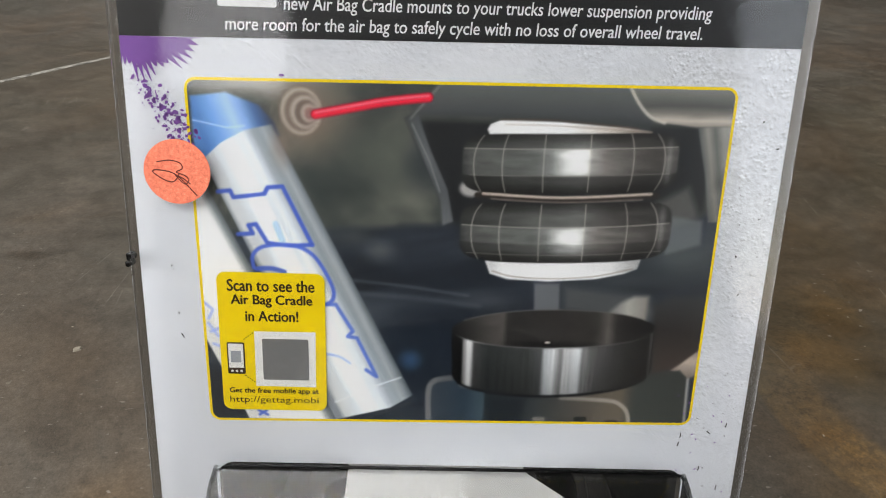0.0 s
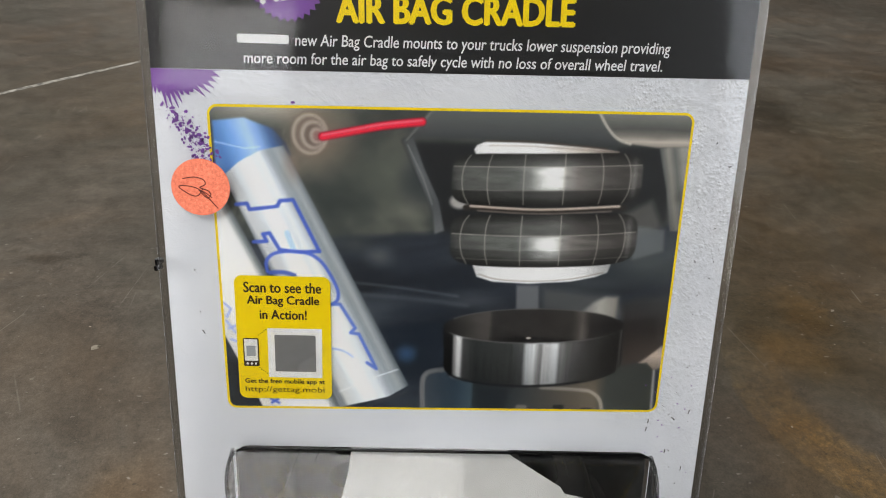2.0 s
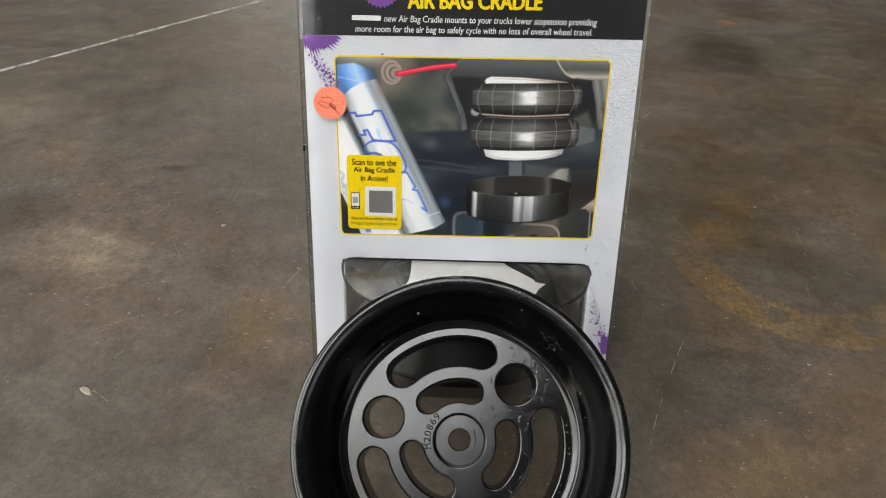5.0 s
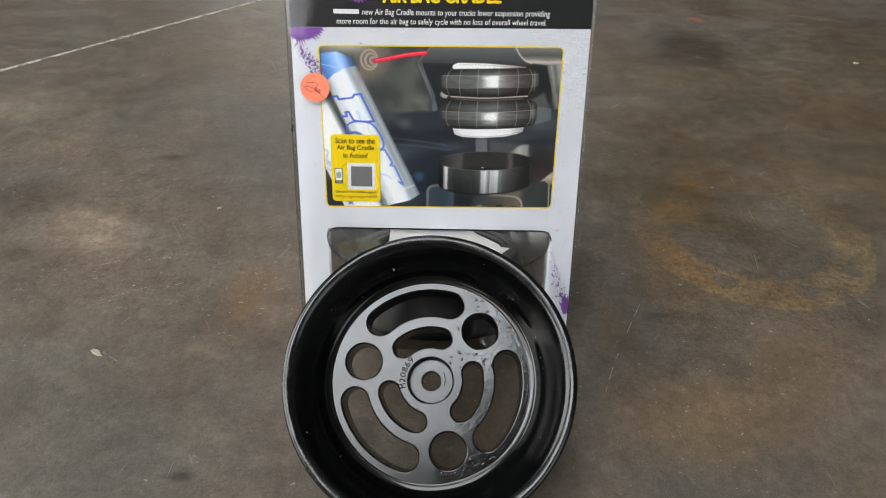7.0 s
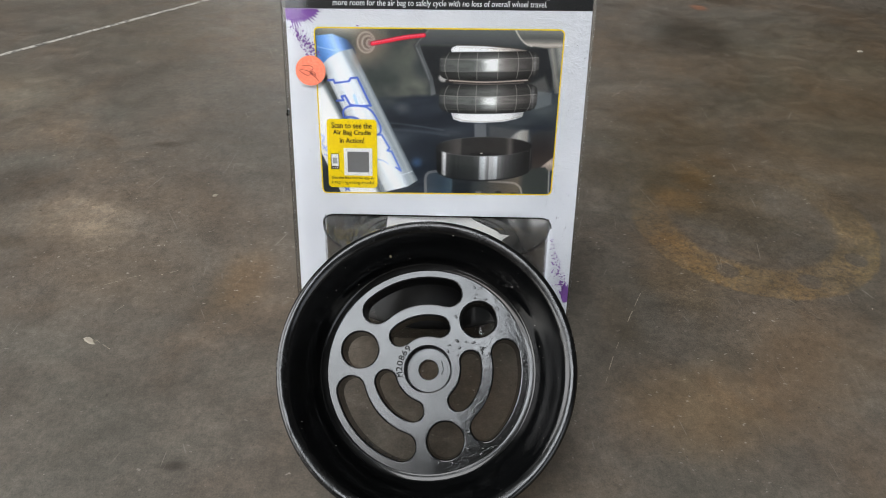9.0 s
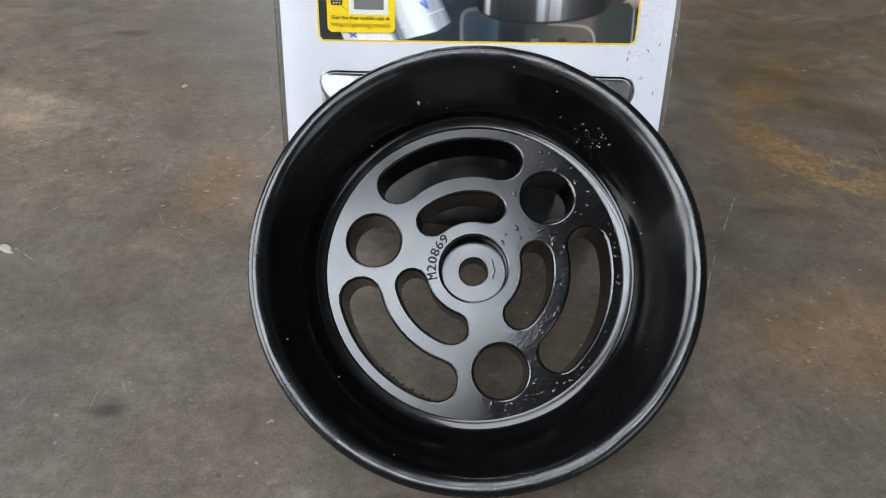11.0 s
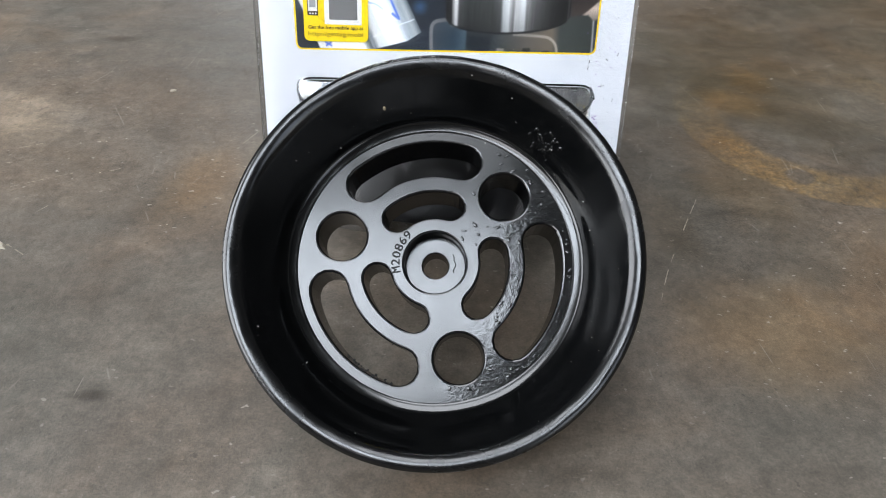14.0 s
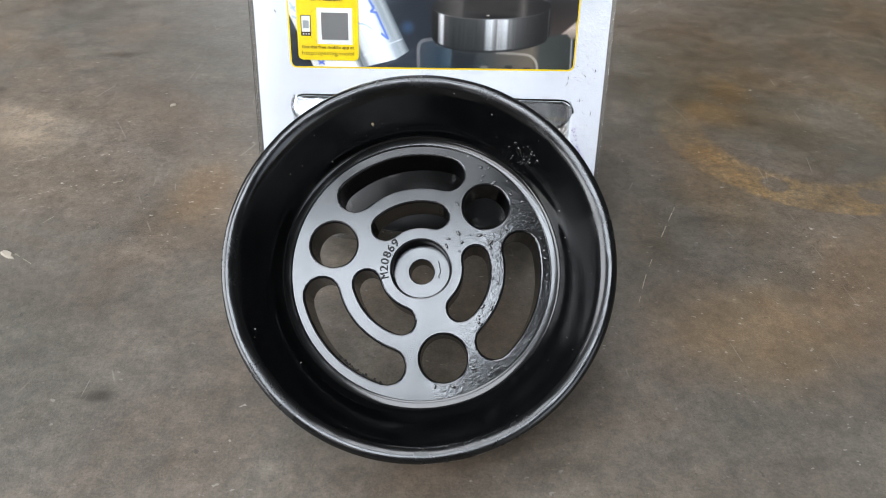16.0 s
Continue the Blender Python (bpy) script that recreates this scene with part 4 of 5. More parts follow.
def axle_parts(pic):
    """Plates and brackets of the axle, the bellows between them, and the black cup on its bracket below."""
    U, V = pic.U, pic.V
    # lit plate overhead, the shade under it and the arm beside the bag
    pic.lay(pic.inside([(-0.0190, 0.2368), (0.0850, 0.2368), (0.0870, 0.2080), (0.0830, 0.2020), (-0.0040, 0.2010), (-0.0075, 0.2120)], 0.003), (27, 29, 32), 0.9)
    pic.lay(pic.inside([(-0.0190, 0.2372), (-0.0069, 0.2500), (0.0560, 0.2500), (0.0593, 0.2440), (0.0650, 0.2385), (0.0640, 0.2345), (0.0300, 0.2372), (0.0100, 0.2378), (-0.0140, 0.2382)], 0.0014), pic.tone(V, [(0.234, (40, 43, 45)), (0.240, (66, 69, 70)), (0.246, (80, 83, 83)), (0.250, (88, 90, 90))]))
    pic.lay(pic.inside([(-0.0190, 0.2370), (-0.0150, 0.2380), (-0.0105, 0.2260), (-0.0045, 0.2130), (-0.0022, 0.2015), (-0.0060, 0.2000), (-0.0070, 0.2090), (-0.0130, 0.2230)], 0.0009), pic.tone(V, [(0.200, (96, 98, 100)), (0.212, (72, 75, 78)), (0.225, (86, 88, 90)), (0.237, (70, 74, 76))]))
    pic.lay(pic.along([(-0.0172, 0.2352), (-0.0110, 0.2225), (-0.0072, 0.2120)], 0.0005), (132, 134, 134), 0.6)
    pic.lay(pic.along([(-0.0175, 0.2372), (-0.0069, 0.2496)], 0.0008, 0.0008), (126, 126, 124), 0.55)
    arm = pic.inside([(0.0560, 0.2500), (0.0593, 0.2443), (0.0637, 0.2397), (0.0678, 0.2379), (0.0800, 0.2365), (0.0940, 0.2372), (0.0940, 0.2500)], 0.0006)
    pic.lay(arm, pic.tone(V + 0.0012 * pic.cloud(0.01, 0.004, 2), [(0.2372, (128, 122, 115)), (0.2395, (166, 158, 149)), (0.2415, (112, 109, 103)), (0.2440, (74, 75, 73)), (0.2475, (96, 97, 94)), (0.250, (112, 112, 108))]))
    pic.lay(pic.along(flowing([(0.0562, 0.2492), (0.0593, 0.2443), (0.0637, 0.2397), (0.0690, 0.2377)]), 0.0011, 0.0006), (178, 172, 164), 0.85)
    pic.lay(pic.inside([(0.0690, 0.2100), (0.0800, 0.2160), (0.0850, 0.2050), (0.0760, 0.2010)], 0.003), (92, 92, 88), 0.7)
    pic.lay(pic.inside([(0.0686, 0.2061), (0.0862, 0.2040), (0.0866, 0.1952), (0.0744, 0.1912)], 0.0016), (96, 100, 102), 0.8)
    leg = pic.inside([(0.0805, 0.2364), (0.0940, 0.2372), (0.0940, 0.2037), (0.0882, 0.2034), (0.0850, 0.2200)], 0.0006)
    pic.lay(leg, pic.tone(U + 0.22 * (V - 0.22), [(0.080, (88, 90, 90)), (0.0840, (70, 73, 74)), (0.0875, (118, 116, 110)), (0.0900, (86, 88, 86)), (0.0930, (128, 127, 122))]) * (0.82 + 0.32 * pic.cloud(0.006, 0.007, 2))[..., None])
    # pale plates above and below the bag
    plate = pic.inside([(0.0085, 0.2340), (0.0095, 0.2358), (0.0130, 0.2372), (0.0326, 0.2371), (0.0563, 0.2358), (0.0650, 0.2348), (0.0660, 0.2320), (0.0100, 0.2310)], 0.0006)
    pic.lay(plate, pic.tone(U, [(0.008, 196), (0.014, 226), (0.034, 220), (0.052, (178, 170, 162)), (0.066, (112, 102, 94))]) * (0.9 + 0.16 * pic.cloud(0.02, 0.0007, 2))[..., None])
    pic.lay(pic.along(flowing([(0.0130, 0.2375), (0.0330, 0.2376), (0.0600, 0.2357)]), 0.0006, 0.0006), (72, 58, 50), 0.7)
    pic.lay(pic.along(flowing([(0.0145, 0.2358), (0.0330, 0.2358), (0.0600, 0.2346)]), 0.0003), (110, 96, 86), 0.6)
    foot = pic.inside([(0.0090, 0.1890), (0.0660, 0.1900), (0.0648, 0.1856), (0.0600, 0.1836), (0.0500, 0.1814), (0.0330, 0.1801), (0.0180, 0.1806), (0.0115, 0.1826)], 0.0006)
    pic.lay(foot, pic.tone(U, [(0.009, 176), (0.016, 214), (0.036, 226), (0.055, 206), (0.065, 150)]) * (0.9 + 0.16 * pic.cloud(0.03, 0.0007, 2))[..., None])
    pic.lay(pic.along(flowing([(0.0125, 0.1836), (0.0200, 0.1817), (0.0340, 0.1812), (0.0500, 0.1825), (0.0630, 0.1856)]), 0.0004), (108, 96, 86), 0.7)
    pic.lay(pic.spot(0.0035, 0.2135, 0.005, 0.004, 0.5), (196, 192, 188), 0.7)
    bellows(pic, 0.2128, 0.2340, 0.0006, 0.745, 0.31, [(0.0, 0.0), (0.28, 0.1), (0.32, 0.85), (0.45, 1.0), (0.72, 1.0), (0.76, 0.05), (1.0, 0.0)])
    bellows(pic, 0.1886, 0.2105, 0.0016, 0.60, 0.14, [(0.0, 0.0), (0.10, 0.2), (0.2, 0.8), (0.45, 1.0), (0.56, 0.9), (0.62, 0.05), (1.0, 0.0)])
    for pts, w, col, k in (([(0.0060, 0.2112), (0.0357, 0.2103), (0.0690, 0.2126)], 0.0021, (40, 35, 32), 0.9), ([(0.0080, 0.2118), (0.0357, 0.2110), (0.0670, 0.2131)], 0.0010, (186, 172, 160), 0.9), ([(0.0110, 0.2100), (0.0357, 0.2093), (0.0640, 0.2110)], 0.0005, (150, 138, 128), 0.7)):
        pic.lay(pic.along(flowing(pts), w, 0.0006), col, k)
    # blocks behind the cup
    pic.lay(pic.inside([(0.0280, 0.1793), (0.0372, 0.1795), (0.0378, 0.1690), (0.0284, 0.1690)], 0.0012), (104, 106, 108), 0.8)
    pic.lay(pic.inside([(0.0385, 0.1790), (0.0560, 0.1770), (0.0700, 0.1756), (0.0760, 0.1660), (0.0390, 0.1690)], 0.004), (78, 80, 80), 0.8)
    pic.lay(pic.inside([(0.0540, 0.1670), (0.0600, 0.1725), (0.0650, 0.1752), (0.0702, 0.1752), (0.0700, 0.1640)], 0.0018), pic.tone(U, [(0.055, 92), (0.063, (150, 148, 142)), (0.070, (120, 116, 110))]))
    pic.lay(pic.inside([(0.0722, 0.1722), (0.0780, 0.1752), (0.0940, 0.1760), (0.0940, 0.1534), (0.0837, 0.1465), (0.0740, 0.1440)], 0.003), pic.tone(V, [(0.146, (56, 48, 44)), (0.160, (38, 34, 33)), (0.176, (48, 50, 52))]))
    pic.lay(pic.inside([(0.0815, 0.1462), (0.0850, 0.1490), (0.0940, 0.1572), (0.0940, 0.1455), (0.0880, 0.1425)], 0.0012), pic.tone(V, [(0.143, (98, 90, 84)), (0.150, (164, 150, 138)), (0.156, (118, 108, 100))]))
    # bracket under the cup
    pic.lay(pic.inside([(-0.0100, 0.1210), (-0.0100, 0.1365), (-0.0060, 0.1412), (0.0040, 0.1412), (0.0700, 0.1440), (0.0850, 0.1462), (0.0880, 0.1430), (0.0900, 0.1210)], 0.0010), pic.tone(U, [(-0.01, (56, 62, 68)), (0.004, (44, 56, 66)), (0.011, (60, 74, 82)), (0.0125, (40, 46, 50)), (0.03, (52, 56, 58)), (0.05, (78, 74, 68)), (0.064, (92, 84, 74)), (0.069, (54, 58, 56)), (0.09, (44, 48, 46))]))
    pic.lay(pic.inside([(0.012, 0.1230), (0.0140, 0.1330), (0.0280, 0.1335), (0.0260, 0.1230)], 0.003), (34, 38, 42), 0.8)
    for pts, w in ((flowing([(-0.0092, 0.1215), (-0.0096, 0.1350), (-0.0078, 0.1394), (-0.0040, 0.1408), (0.0020, 0.1414)]), 0.0022), (flowing([(0.0410, 0.1338), (0.0584, 0.1331), (0.0636, 0.1316), (0.0668, 0.1280), (0.0680, 0.1215)]), 0.0016)):
        pic.lay(pic.along(pts, w, 0.0008), pic.tone(U, [(-0.01, 108), (0.002, 84), (0.045, (120, 116, 110)), (0.066, (150, 143, 134))]), 0.85)
    pic.lay(pic.along([(0.0885, 0.1425), (0.0892, 0.1220)], 0.0011, 0.0008), (150, 148, 144), 0.8)
    pic.lay(pic.along([(0.0030, 0.1385), (0.0075, 0.1376)], 0.0022, 0.0012), (128, 126, 124), 0.7)
    for u, v in ((0.0330, 0.1246), (0.0490, 0.1250), (0.0610, 0.1238)):
        pic.lay(pic.inside(round_rect(u - 0.0024, u + 0.0024, v - 0.0010, v + 0.0010, 0.0008, 3), 0.0008), (120, 116, 112) if u < 0.04 else (26, 28, 30), 0.8)
    # the cup: wall with its reflections, rim and dark inside
    front = [(0.0363 + 0.0377 * math.cos(radians(a)), 0.1616 + 0.0076 * math.sin(radians(a)) + 0.0010 * math.cos(radians(a))) for a in range(180, 361, 10)]
    under = [(0.0366 + 0.0374 * math.cos(radians(a)), 0.1438 + 0.0094 * math.sin(radians(a)) + 0.0015 * math.cos(radians(a))) for a in range(360, 179, -10)]
    wall = pic.inside(front + under, 0.0005)
    shine = pic.tone(U + 0.0004 * pic.cloud(0.002, 0.03, 2), [(-0.001, 20), (0.0025, 26), (0.0034, 120), (0.0048, 214), (0.0062, 190), (0.0072, 74), (0.012, (50, 53, 53)), (0.028, (64, 66, 65)), (0.0325, (84, 86, 86)), (0.0340, (176, 180, 182)), (0.0372, (206, 208, 209)), (0.0392, 140), (0.0400, 128), (0.0412, 190), (0.0470, (196, 199, 201)), (0.0482, 124), (0.053, 86), (0.062, 50), (0.070, 28), (0.0722, 22), (0.0732, 64), (0.0742, 16)])
    depth = np.clip((V - 0.136) / 0.022, 0, 1)[..., None]
    pic.lay(wall, shine * (0.68 + 0.32 * depth) * (0.88 + 0.22 * pic.cloud(0.0008, 0.02, 2))[..., None])
    pic.lay(pic.along(under[2:-2], 0.0010, 0.0008), (22, 23, 25), 0.9)
    mouth = [(0.0363 + 0.0377 * math.cos(radians(a)), 0.1616 + 0.0077 * math.sin(radians(a)) + 0.0010 * math.cos(radians(a))) for a in range(0, 360, 8)]
    pic.lay(pic.inside(mouth, 0.0005), pic.tone(U, [(-0.001, 30), (0.010, (58, 56, 54)), (0.0175, (74, 71, 68)), (0.0195, (46, 45, 44)), (0.040, (44, 42, 41)), (0.052, (50, 48, 46)), (0.0565, (86, 82, 78)), (0.0600, (40, 38, 38)), (0.074, 22)]) * (0.86 + 0.25 * pic.cloud(0.006, 0.004, 2))[..., None])
    pic.lay(pic.spot(0.0380, 0.1556, 0.026, 0.0022), (20, 20, 21), 0.9)
    pic.lay(pic.along(front, 0.0004), pic.tone(U, [(0.0, 40), (0.005, 190), (0.012, 90), (0.03, 110), (0.04, 205), (0.05, 120), (0.07, 56)]), 0.8)
    pic.lay(pic.along(mouth[3:20], 0.0004), (96, 94, 90), 0.7)
    pic.lay(pic.spot(0.0343, 0.1563, 0.0014, 0.0006, 0.5), (196, 188, 180), 0.9)


def photograph():
    pic = Picture(-0.0943, 0.0935, 0.1210, 0.2507, 0.00034)
    U, V = pic.U, pic.V
    # blurred dark underside of a truck: grey-green above a tilted edge, blue-black below it
    streak, lump = pic.cloud(0.05, 0.010, 4, 10), pic.cloud(0.022, 0.018, 4, -14)
    pic.img = pic.tone(streak, [(0.2, (26, 31, 38)), (0.5, (40, 46, 54)), (0.8, (62, 68, 74))])
    above = np.clip((V - 0.0700 * U - 0.1995 + 0.003 * (lump - 0.5)) / 0.0030, 0, 1)
    pic.lay(above, pic.tone(lump, [(0.2, (44, 50, 50)), (0.5, (66, 70, 66)), (0.8, (98, 98, 91))]))
    # first spot: tan ground with the clear sheet's pale reflection painted into the print
    for cu, cv, ru, rv, col, k in ((-0.072, 0.250, 0.042, 0.013, (176, 168, 156), 0.85), (-0.052, 0.236, 0.021, 0.021, (118, 104, 92), 0.85), (-0.028, 0.222, 0.030, 0.020, (84, 87, 80), 0.6), (-0.012, 0.222, 0.012, 0.016, (40, 46, 50), 0.8), (-0.028, 0.190, 0.010, 0.007, (96, 100, 100), 0.6), (-0.038, 0.195, 0.012, 0.006, (70, 74, 72), 0.6),
                                   (-0.005, 0.160, 0.040, 0.030, (28, 35, 44), 0.7), (-0.0165, 0.1480, 0.0065, 0.0065, (54, 84, 116), 0.7), (0.080, 0.190, 0.026, 0.013, (70, 76, 76), 0.8), (0.060, 0.181, 0.030, 0.006, (58, 63, 66), 0.8), (0.012, 0.172, 0.018, 0.006, (76, 79, 82), 0.5), (0.01, 0.183, 0.016, 0.008, (30, 36, 44), 0.7)):
        pic.lay(pic.spot(cu, cv, ru, rv), col, k)
    pic.lay(pic.along(flowing([(-0.040, 0.1790), (-0.020, 0.1772), (0.004, 0.1740)]), 0.0006, 0.0016), (112, 116, 118), 0.5)
    pic.lay(pic.along(flowing([(-0.036, 0.1740), (-0.010, 0.1722), (0.008, 0.1700)]), 0.0012, 0.0022), (92, 96, 99), 0.45)
    axle_parts(pic)
    # ringed fitting and red air line
    for du, rad_, col in ((0.0, 0.0094, (104, 92, 82)), (0.0, 0.0086, (172, 162, 150)), (0.0002, 0.0072, (92, 80, 72)), (0.0012, 0.0060, (168, 158, 148)), (0.0016, 0.0046, (78, 66, 60)), (0.0026, 0.0034, (170, 158, 148)), (0.0030, 0.0022, (120, 84, 80))):
        pic.lay(pic.inside(oval(-0.0548 + du, 0.2383 - 0.2 * du, rad_ * 0.82, rad_ * 0.93, 28), 0.0012), col, 0.72)
    hose = flowing([(-0.0500, 0.2375), (-0.0377, 0.2400), (-0.0261, 0.2423), (-0.0118, 0.2441)])
    pic.lay(pic.along(hose, 0.0033, 0.0008), (120, 22, 40))
    pic.lay(pic.along(hose, 0.0026, 0.0009), (222, 36, 60))
    pic.lay(pic.along([(u, v + 0.0005) for u, v in hose], 0.0006, 0.0008), (252, 132, 142), 0.8)
    shock_parts(pic)
    # the print's own softness and grain
    p = np.pad(pic.img, ((1, 1), (1, 1), (0, 0)), "edge")
    pic.img = 0.5 * pic.img + 0.125 * (p[:-2, 1:-1] + p[2:, 1:-1] + p[1:-1, :-2] + p[1:-1, 2:])
    pic.img = 16 + (pic.img - 19) * 1.27
    pic.img *= (0.97 + 0.06 * pic.rng.rand(pic.nv, pic.nu))[..., None]
    m = Mat("photo_print", rough=0.3)
    at = m.node("ShaderNodeAttribute")
    at.attribute_name = "print"
    m.to("Base Color", at.outputs["Color"])
    return pic, m.m


picture, photo_mat = photograph()
photo = picture.mesh("photo_print", Z(2), photo_mat, card, "printed photograph of an air bag over a black cradle under a truck")
# the picture ends inside the yellow line: its points beyond it are drawn in to the line
co = np.empty(len(photo.data.vertices) * 3)
photo.data.vertices.foreach_get("co", co)
co = co.reshape(-1, 3)
tl, tr, bl, br = (np.array(q) for q in PHOTO)
for _ in range(2):
    b = np.clip((co[:, 1] - bl[1]) / (tl[1] - bl[1]), 0, 1)
    left, right = bl[0] + (tl[0] - bl[0]) * b + 0.0010, br[0] + (tr[0] - br[0]) * b - 0.0010
    a = np.clip((co[:, 0] - left) / (right - left), 0, 1)
    low, high = bl[1] + (br[1] - bl[1]) * a + 0.0010, tl[1] + (tr[1] - tl[1]) * a - 0.0010
    co[:, 0], co[:, 1] = np.clip(co[:, 0], left, right), np.clip(co[:, 1], low, high)
for (cx, cy), sx, sy in ((tl, 1, -1), (tr, -1, -1), (bl, 1, 1), (br, -1, 1)):  # rounded corners
    off = co[:, :2] - np.array((cx + sx * 0.0040, cy + sy * 0.0040))
    far = np.hypot(off[:, 0], off[:, 1])
    out = (off[:, 0] * sx < 0) & (off[:, 1] * sy < 0) & (far > 0.0030)
    co[out, :2] -= off[out] * (1 - 0.0030 / far[out])[:, None]
photo.data.vertices.foreach_set("co", co.ravel())
photo.data.update()

# yellow panel with the white square
flat("yellow_panel", round_rect(-0.0867, -0.0478, 0.1268, 0.1812, 0.0032), Z(9), YELLOW, card)
for s_, u0, u1, v0, v1 in (("Scan to see the", -0.0829, -0.0516, 0.1741, 0.1785), ("Air Bag Cradle", -0.0818, -0.0525, 0.1680, 0.1727), ("in Action!", -0.0768, -0.0577, 0.1626, 0.1666)):
    lettering("panel_line", s_, u0, u1, v0, v1, Z(10), BROWN, card, bold=0.032)
lettering("panel_small_line", "Get the free mobile app at", -0.0841, -0.0508, 0.1332, 0.1359, Z(10), BROWN, card, bold=0.03)
lettering("panel_small_line", "http://gettag.mobi", -0.0842, -0.0509, 0.1291, 0.1324, Z(10), BROWN, card)
flat("white_square", [(-0.0741, 0.1367), (-0.0517, 0.1366), (-0.0515, 0.1587), (-0.0740, 0.1586)], Z(10), WHITE, card)
flat("grey_square", round_rect(-0.0712, -0.0542, 0.1394, 0.1558, 0.0004, 2), Z(11), ink("mid_grey_ink", (118, 118, 118)), card)
flat("phone_print", round_rect(-0.0843, -0.0778, 0.1415, 0.1541, 0.0006, 3), Z(10), BROWN, card)
flat("phone_screen_print", [(-0.0838, 0.1440), (-0.0783, 0.1440), (-0.0783, 0.1536), (-0.0838, 0.1536)], Z(11), WHITE, card)
flat("phone_block_print", [(-0.0829, 0.1462), (-0.0792, 0.1462), (-0.0792, 0.1508), (-0.0829, 0.1508)], Z(12), GREY, card)
for k in range(3):
    flat("phone_key_print", oval(-0.0827 + 0.0017 * k, 0.1427, 0.0005, 0.0005, 10), Z(11), WHITE, card)
for k in range(5):
    flat("dot_print", oval(-0.0778 + 0.0008 * k, 0.1555 + 0.0006 * k, 0.00025, 0.00025, 8), Z(10), BROWN, card)
    flat("dot_print", oval(-0.0778 + 0.0008 * k, 0.1408 - 0.0006 * k, 0.00025, 0.00025, 8), Z(10), BROWN, card)

# purple paint splashes printed on the card
rnd = random.Random(11)
splash = [(U0, 0.2612), (-0.0862, 0.2612)]
for k in range(15):  # a fringe of short and long drips with broad roots
    t = k / 14
    base = 0.0248 - 0.0100 * t
    tip = base + rnd.choice((0.0006, 0.0014, 0.0022, 0.0040, 0.0058)) * (0.45 + 0.75 * t)
    for turn, reach in ((0.0, base - rnd.uniform(0.0, 0.0016)), (1.4, base + 0.4 * (tip - base)), (2.0, tip), (2.5, tip - 0.0003), (3.3, base + 0.3 * (tip - base))):
        ang = radians(-20.5 - 72 * t - turn * (1.0 + 0.3 * t))
        splash.append((max(U0, -0.1125 + reach * math.cos(ang)), 0.2690 + reach * math.sin(ang)))
splash.append((U0, 0.2525))
flat("purple_splash", splash, Z(2) + 0.00004, PURPLE, card)


def spatter(name, n, place, z):
    """Many small uneven printed drops in one mesh."""
    vs, fs = [], []
    for _ in range(n):
        cx, cy, s, stretch, turn = place()
        m_ = rnd.randint(5, 8)
        base = len(vs)
        for k in range(m_):
            a = 2 * math.pi * k / m_
            rr = s * rnd.uniform(0.6, 1.2)
            x, y = rr * math.cos(a), rr * stretch * math.sin(a)
            vs.append((cx + x * math.cos(turn) - y * math.sin(turn), cy + x * math.sin(turn) + y * math.cos(turn), z))
        fs.append(list(range(base, base + m_)))
    me = bpy.data.meshes.new(name)
    me.from_pydata(vs, [], fs)
    purple = name == "purple_drops"
    return tagged(obj(name, me, PURPLE if purple else BLACK, card, "spatter of purple drops" if purple else "fine dark printed specks"), kind="stuff")


def drops_top():
    t = rnd.random() ** 0.8
    return -0.108 + 0.014 * t + rnd.gauss(0, 0.0028), 0.2490 - 0.0215 * t + rnd.gauss(0, 0.0022), rnd.choice((0.0002, 0.0003, 0.0005, 0.0007)), rnd.uniform(0.8, 1.8), rnd.uniform(0, 3)


def drops_low():
    t = rnd.random()
    return 0.0945 + 0.014 * t + rnd.gauss(0, 0.0016) * (0.5 + 1.4 * t), 0.0860 - 0.048 * t, rnd.choice((0.0002, 0.0003, 0.0004, 0.0006)) * (0.7 + t), rnd.uniform(0.8, 2.2), rnd.uniform(0, 3)


def drops_stray():
    return rnd.choice((0.088, 0.094, 0.100, 0.105)) + rnd.gauss(0, 0.003), rnd.uniform(0.09, 0.14), 0.0003, rnd.uniform(1.0, 2.6), rnd.uniform(0, 3)


spatter("purple_drops", 170, drops_top, Z(2) + 0.00008)
spatter("purple_drops", 130, drops_low, Z(2) + 0.00008)
spatter("purple_drops", 14, drops_stray, Z(2) + 0.00008)


def specks():
    side_ = rnd.choice((-1, 1, 1))
    return side_ * 0.1025 + rnd.gauss(0, 0.004), rnd.uniform(0.03, 0.25), rnd.choice((0.00015, 0.0002, 0.0003)), rnd.uniform(1.0, 3.0), rnd.uniform(0, 3)


spatter("dark_specks", 46, specks, Z(2) + 0.0001)
flat("purple_splash", [(0.1085, 0.0480), (0.1100, 0.0440), (0.1112, 0.0470), (U1, 0.0400), (U1, 0.0300), (0.1085, 0.0290), (0.1060, 0.0350), (0.1070, 0.0420)], Z(2) + 0.00004, PURPLE, card)
flat("purple_drop", oval(-0.0610, 0.2500, 0.0009, 0.0005, 10), Z(2), PURPLE, card)

# clear front sheet, raised edge and bubble
cut = [q for q in round_rect(-0.0915, 0.0925, -0.02, 0.1047, 0.009) if q[1] > 0.06]
outer = [q for q in round_rect(-0.1150, 0.1132, 0.004, 0.3560, 0.008) if q[1] > 0.06]
front = sheet_mesh("front_sheet", [[(0.1132, 0.004), *outer, (-0.1150, 0.004), (-0.0915, 0.004), *cut[::-1], (0.0925, 0.004)]], 0.0004)
front.transform(Matrix.Translation((0, 0, 0.0045)))
obj("front_sheet", front, MAT_CLEAR, pack, "thin clear glossy plastic front")


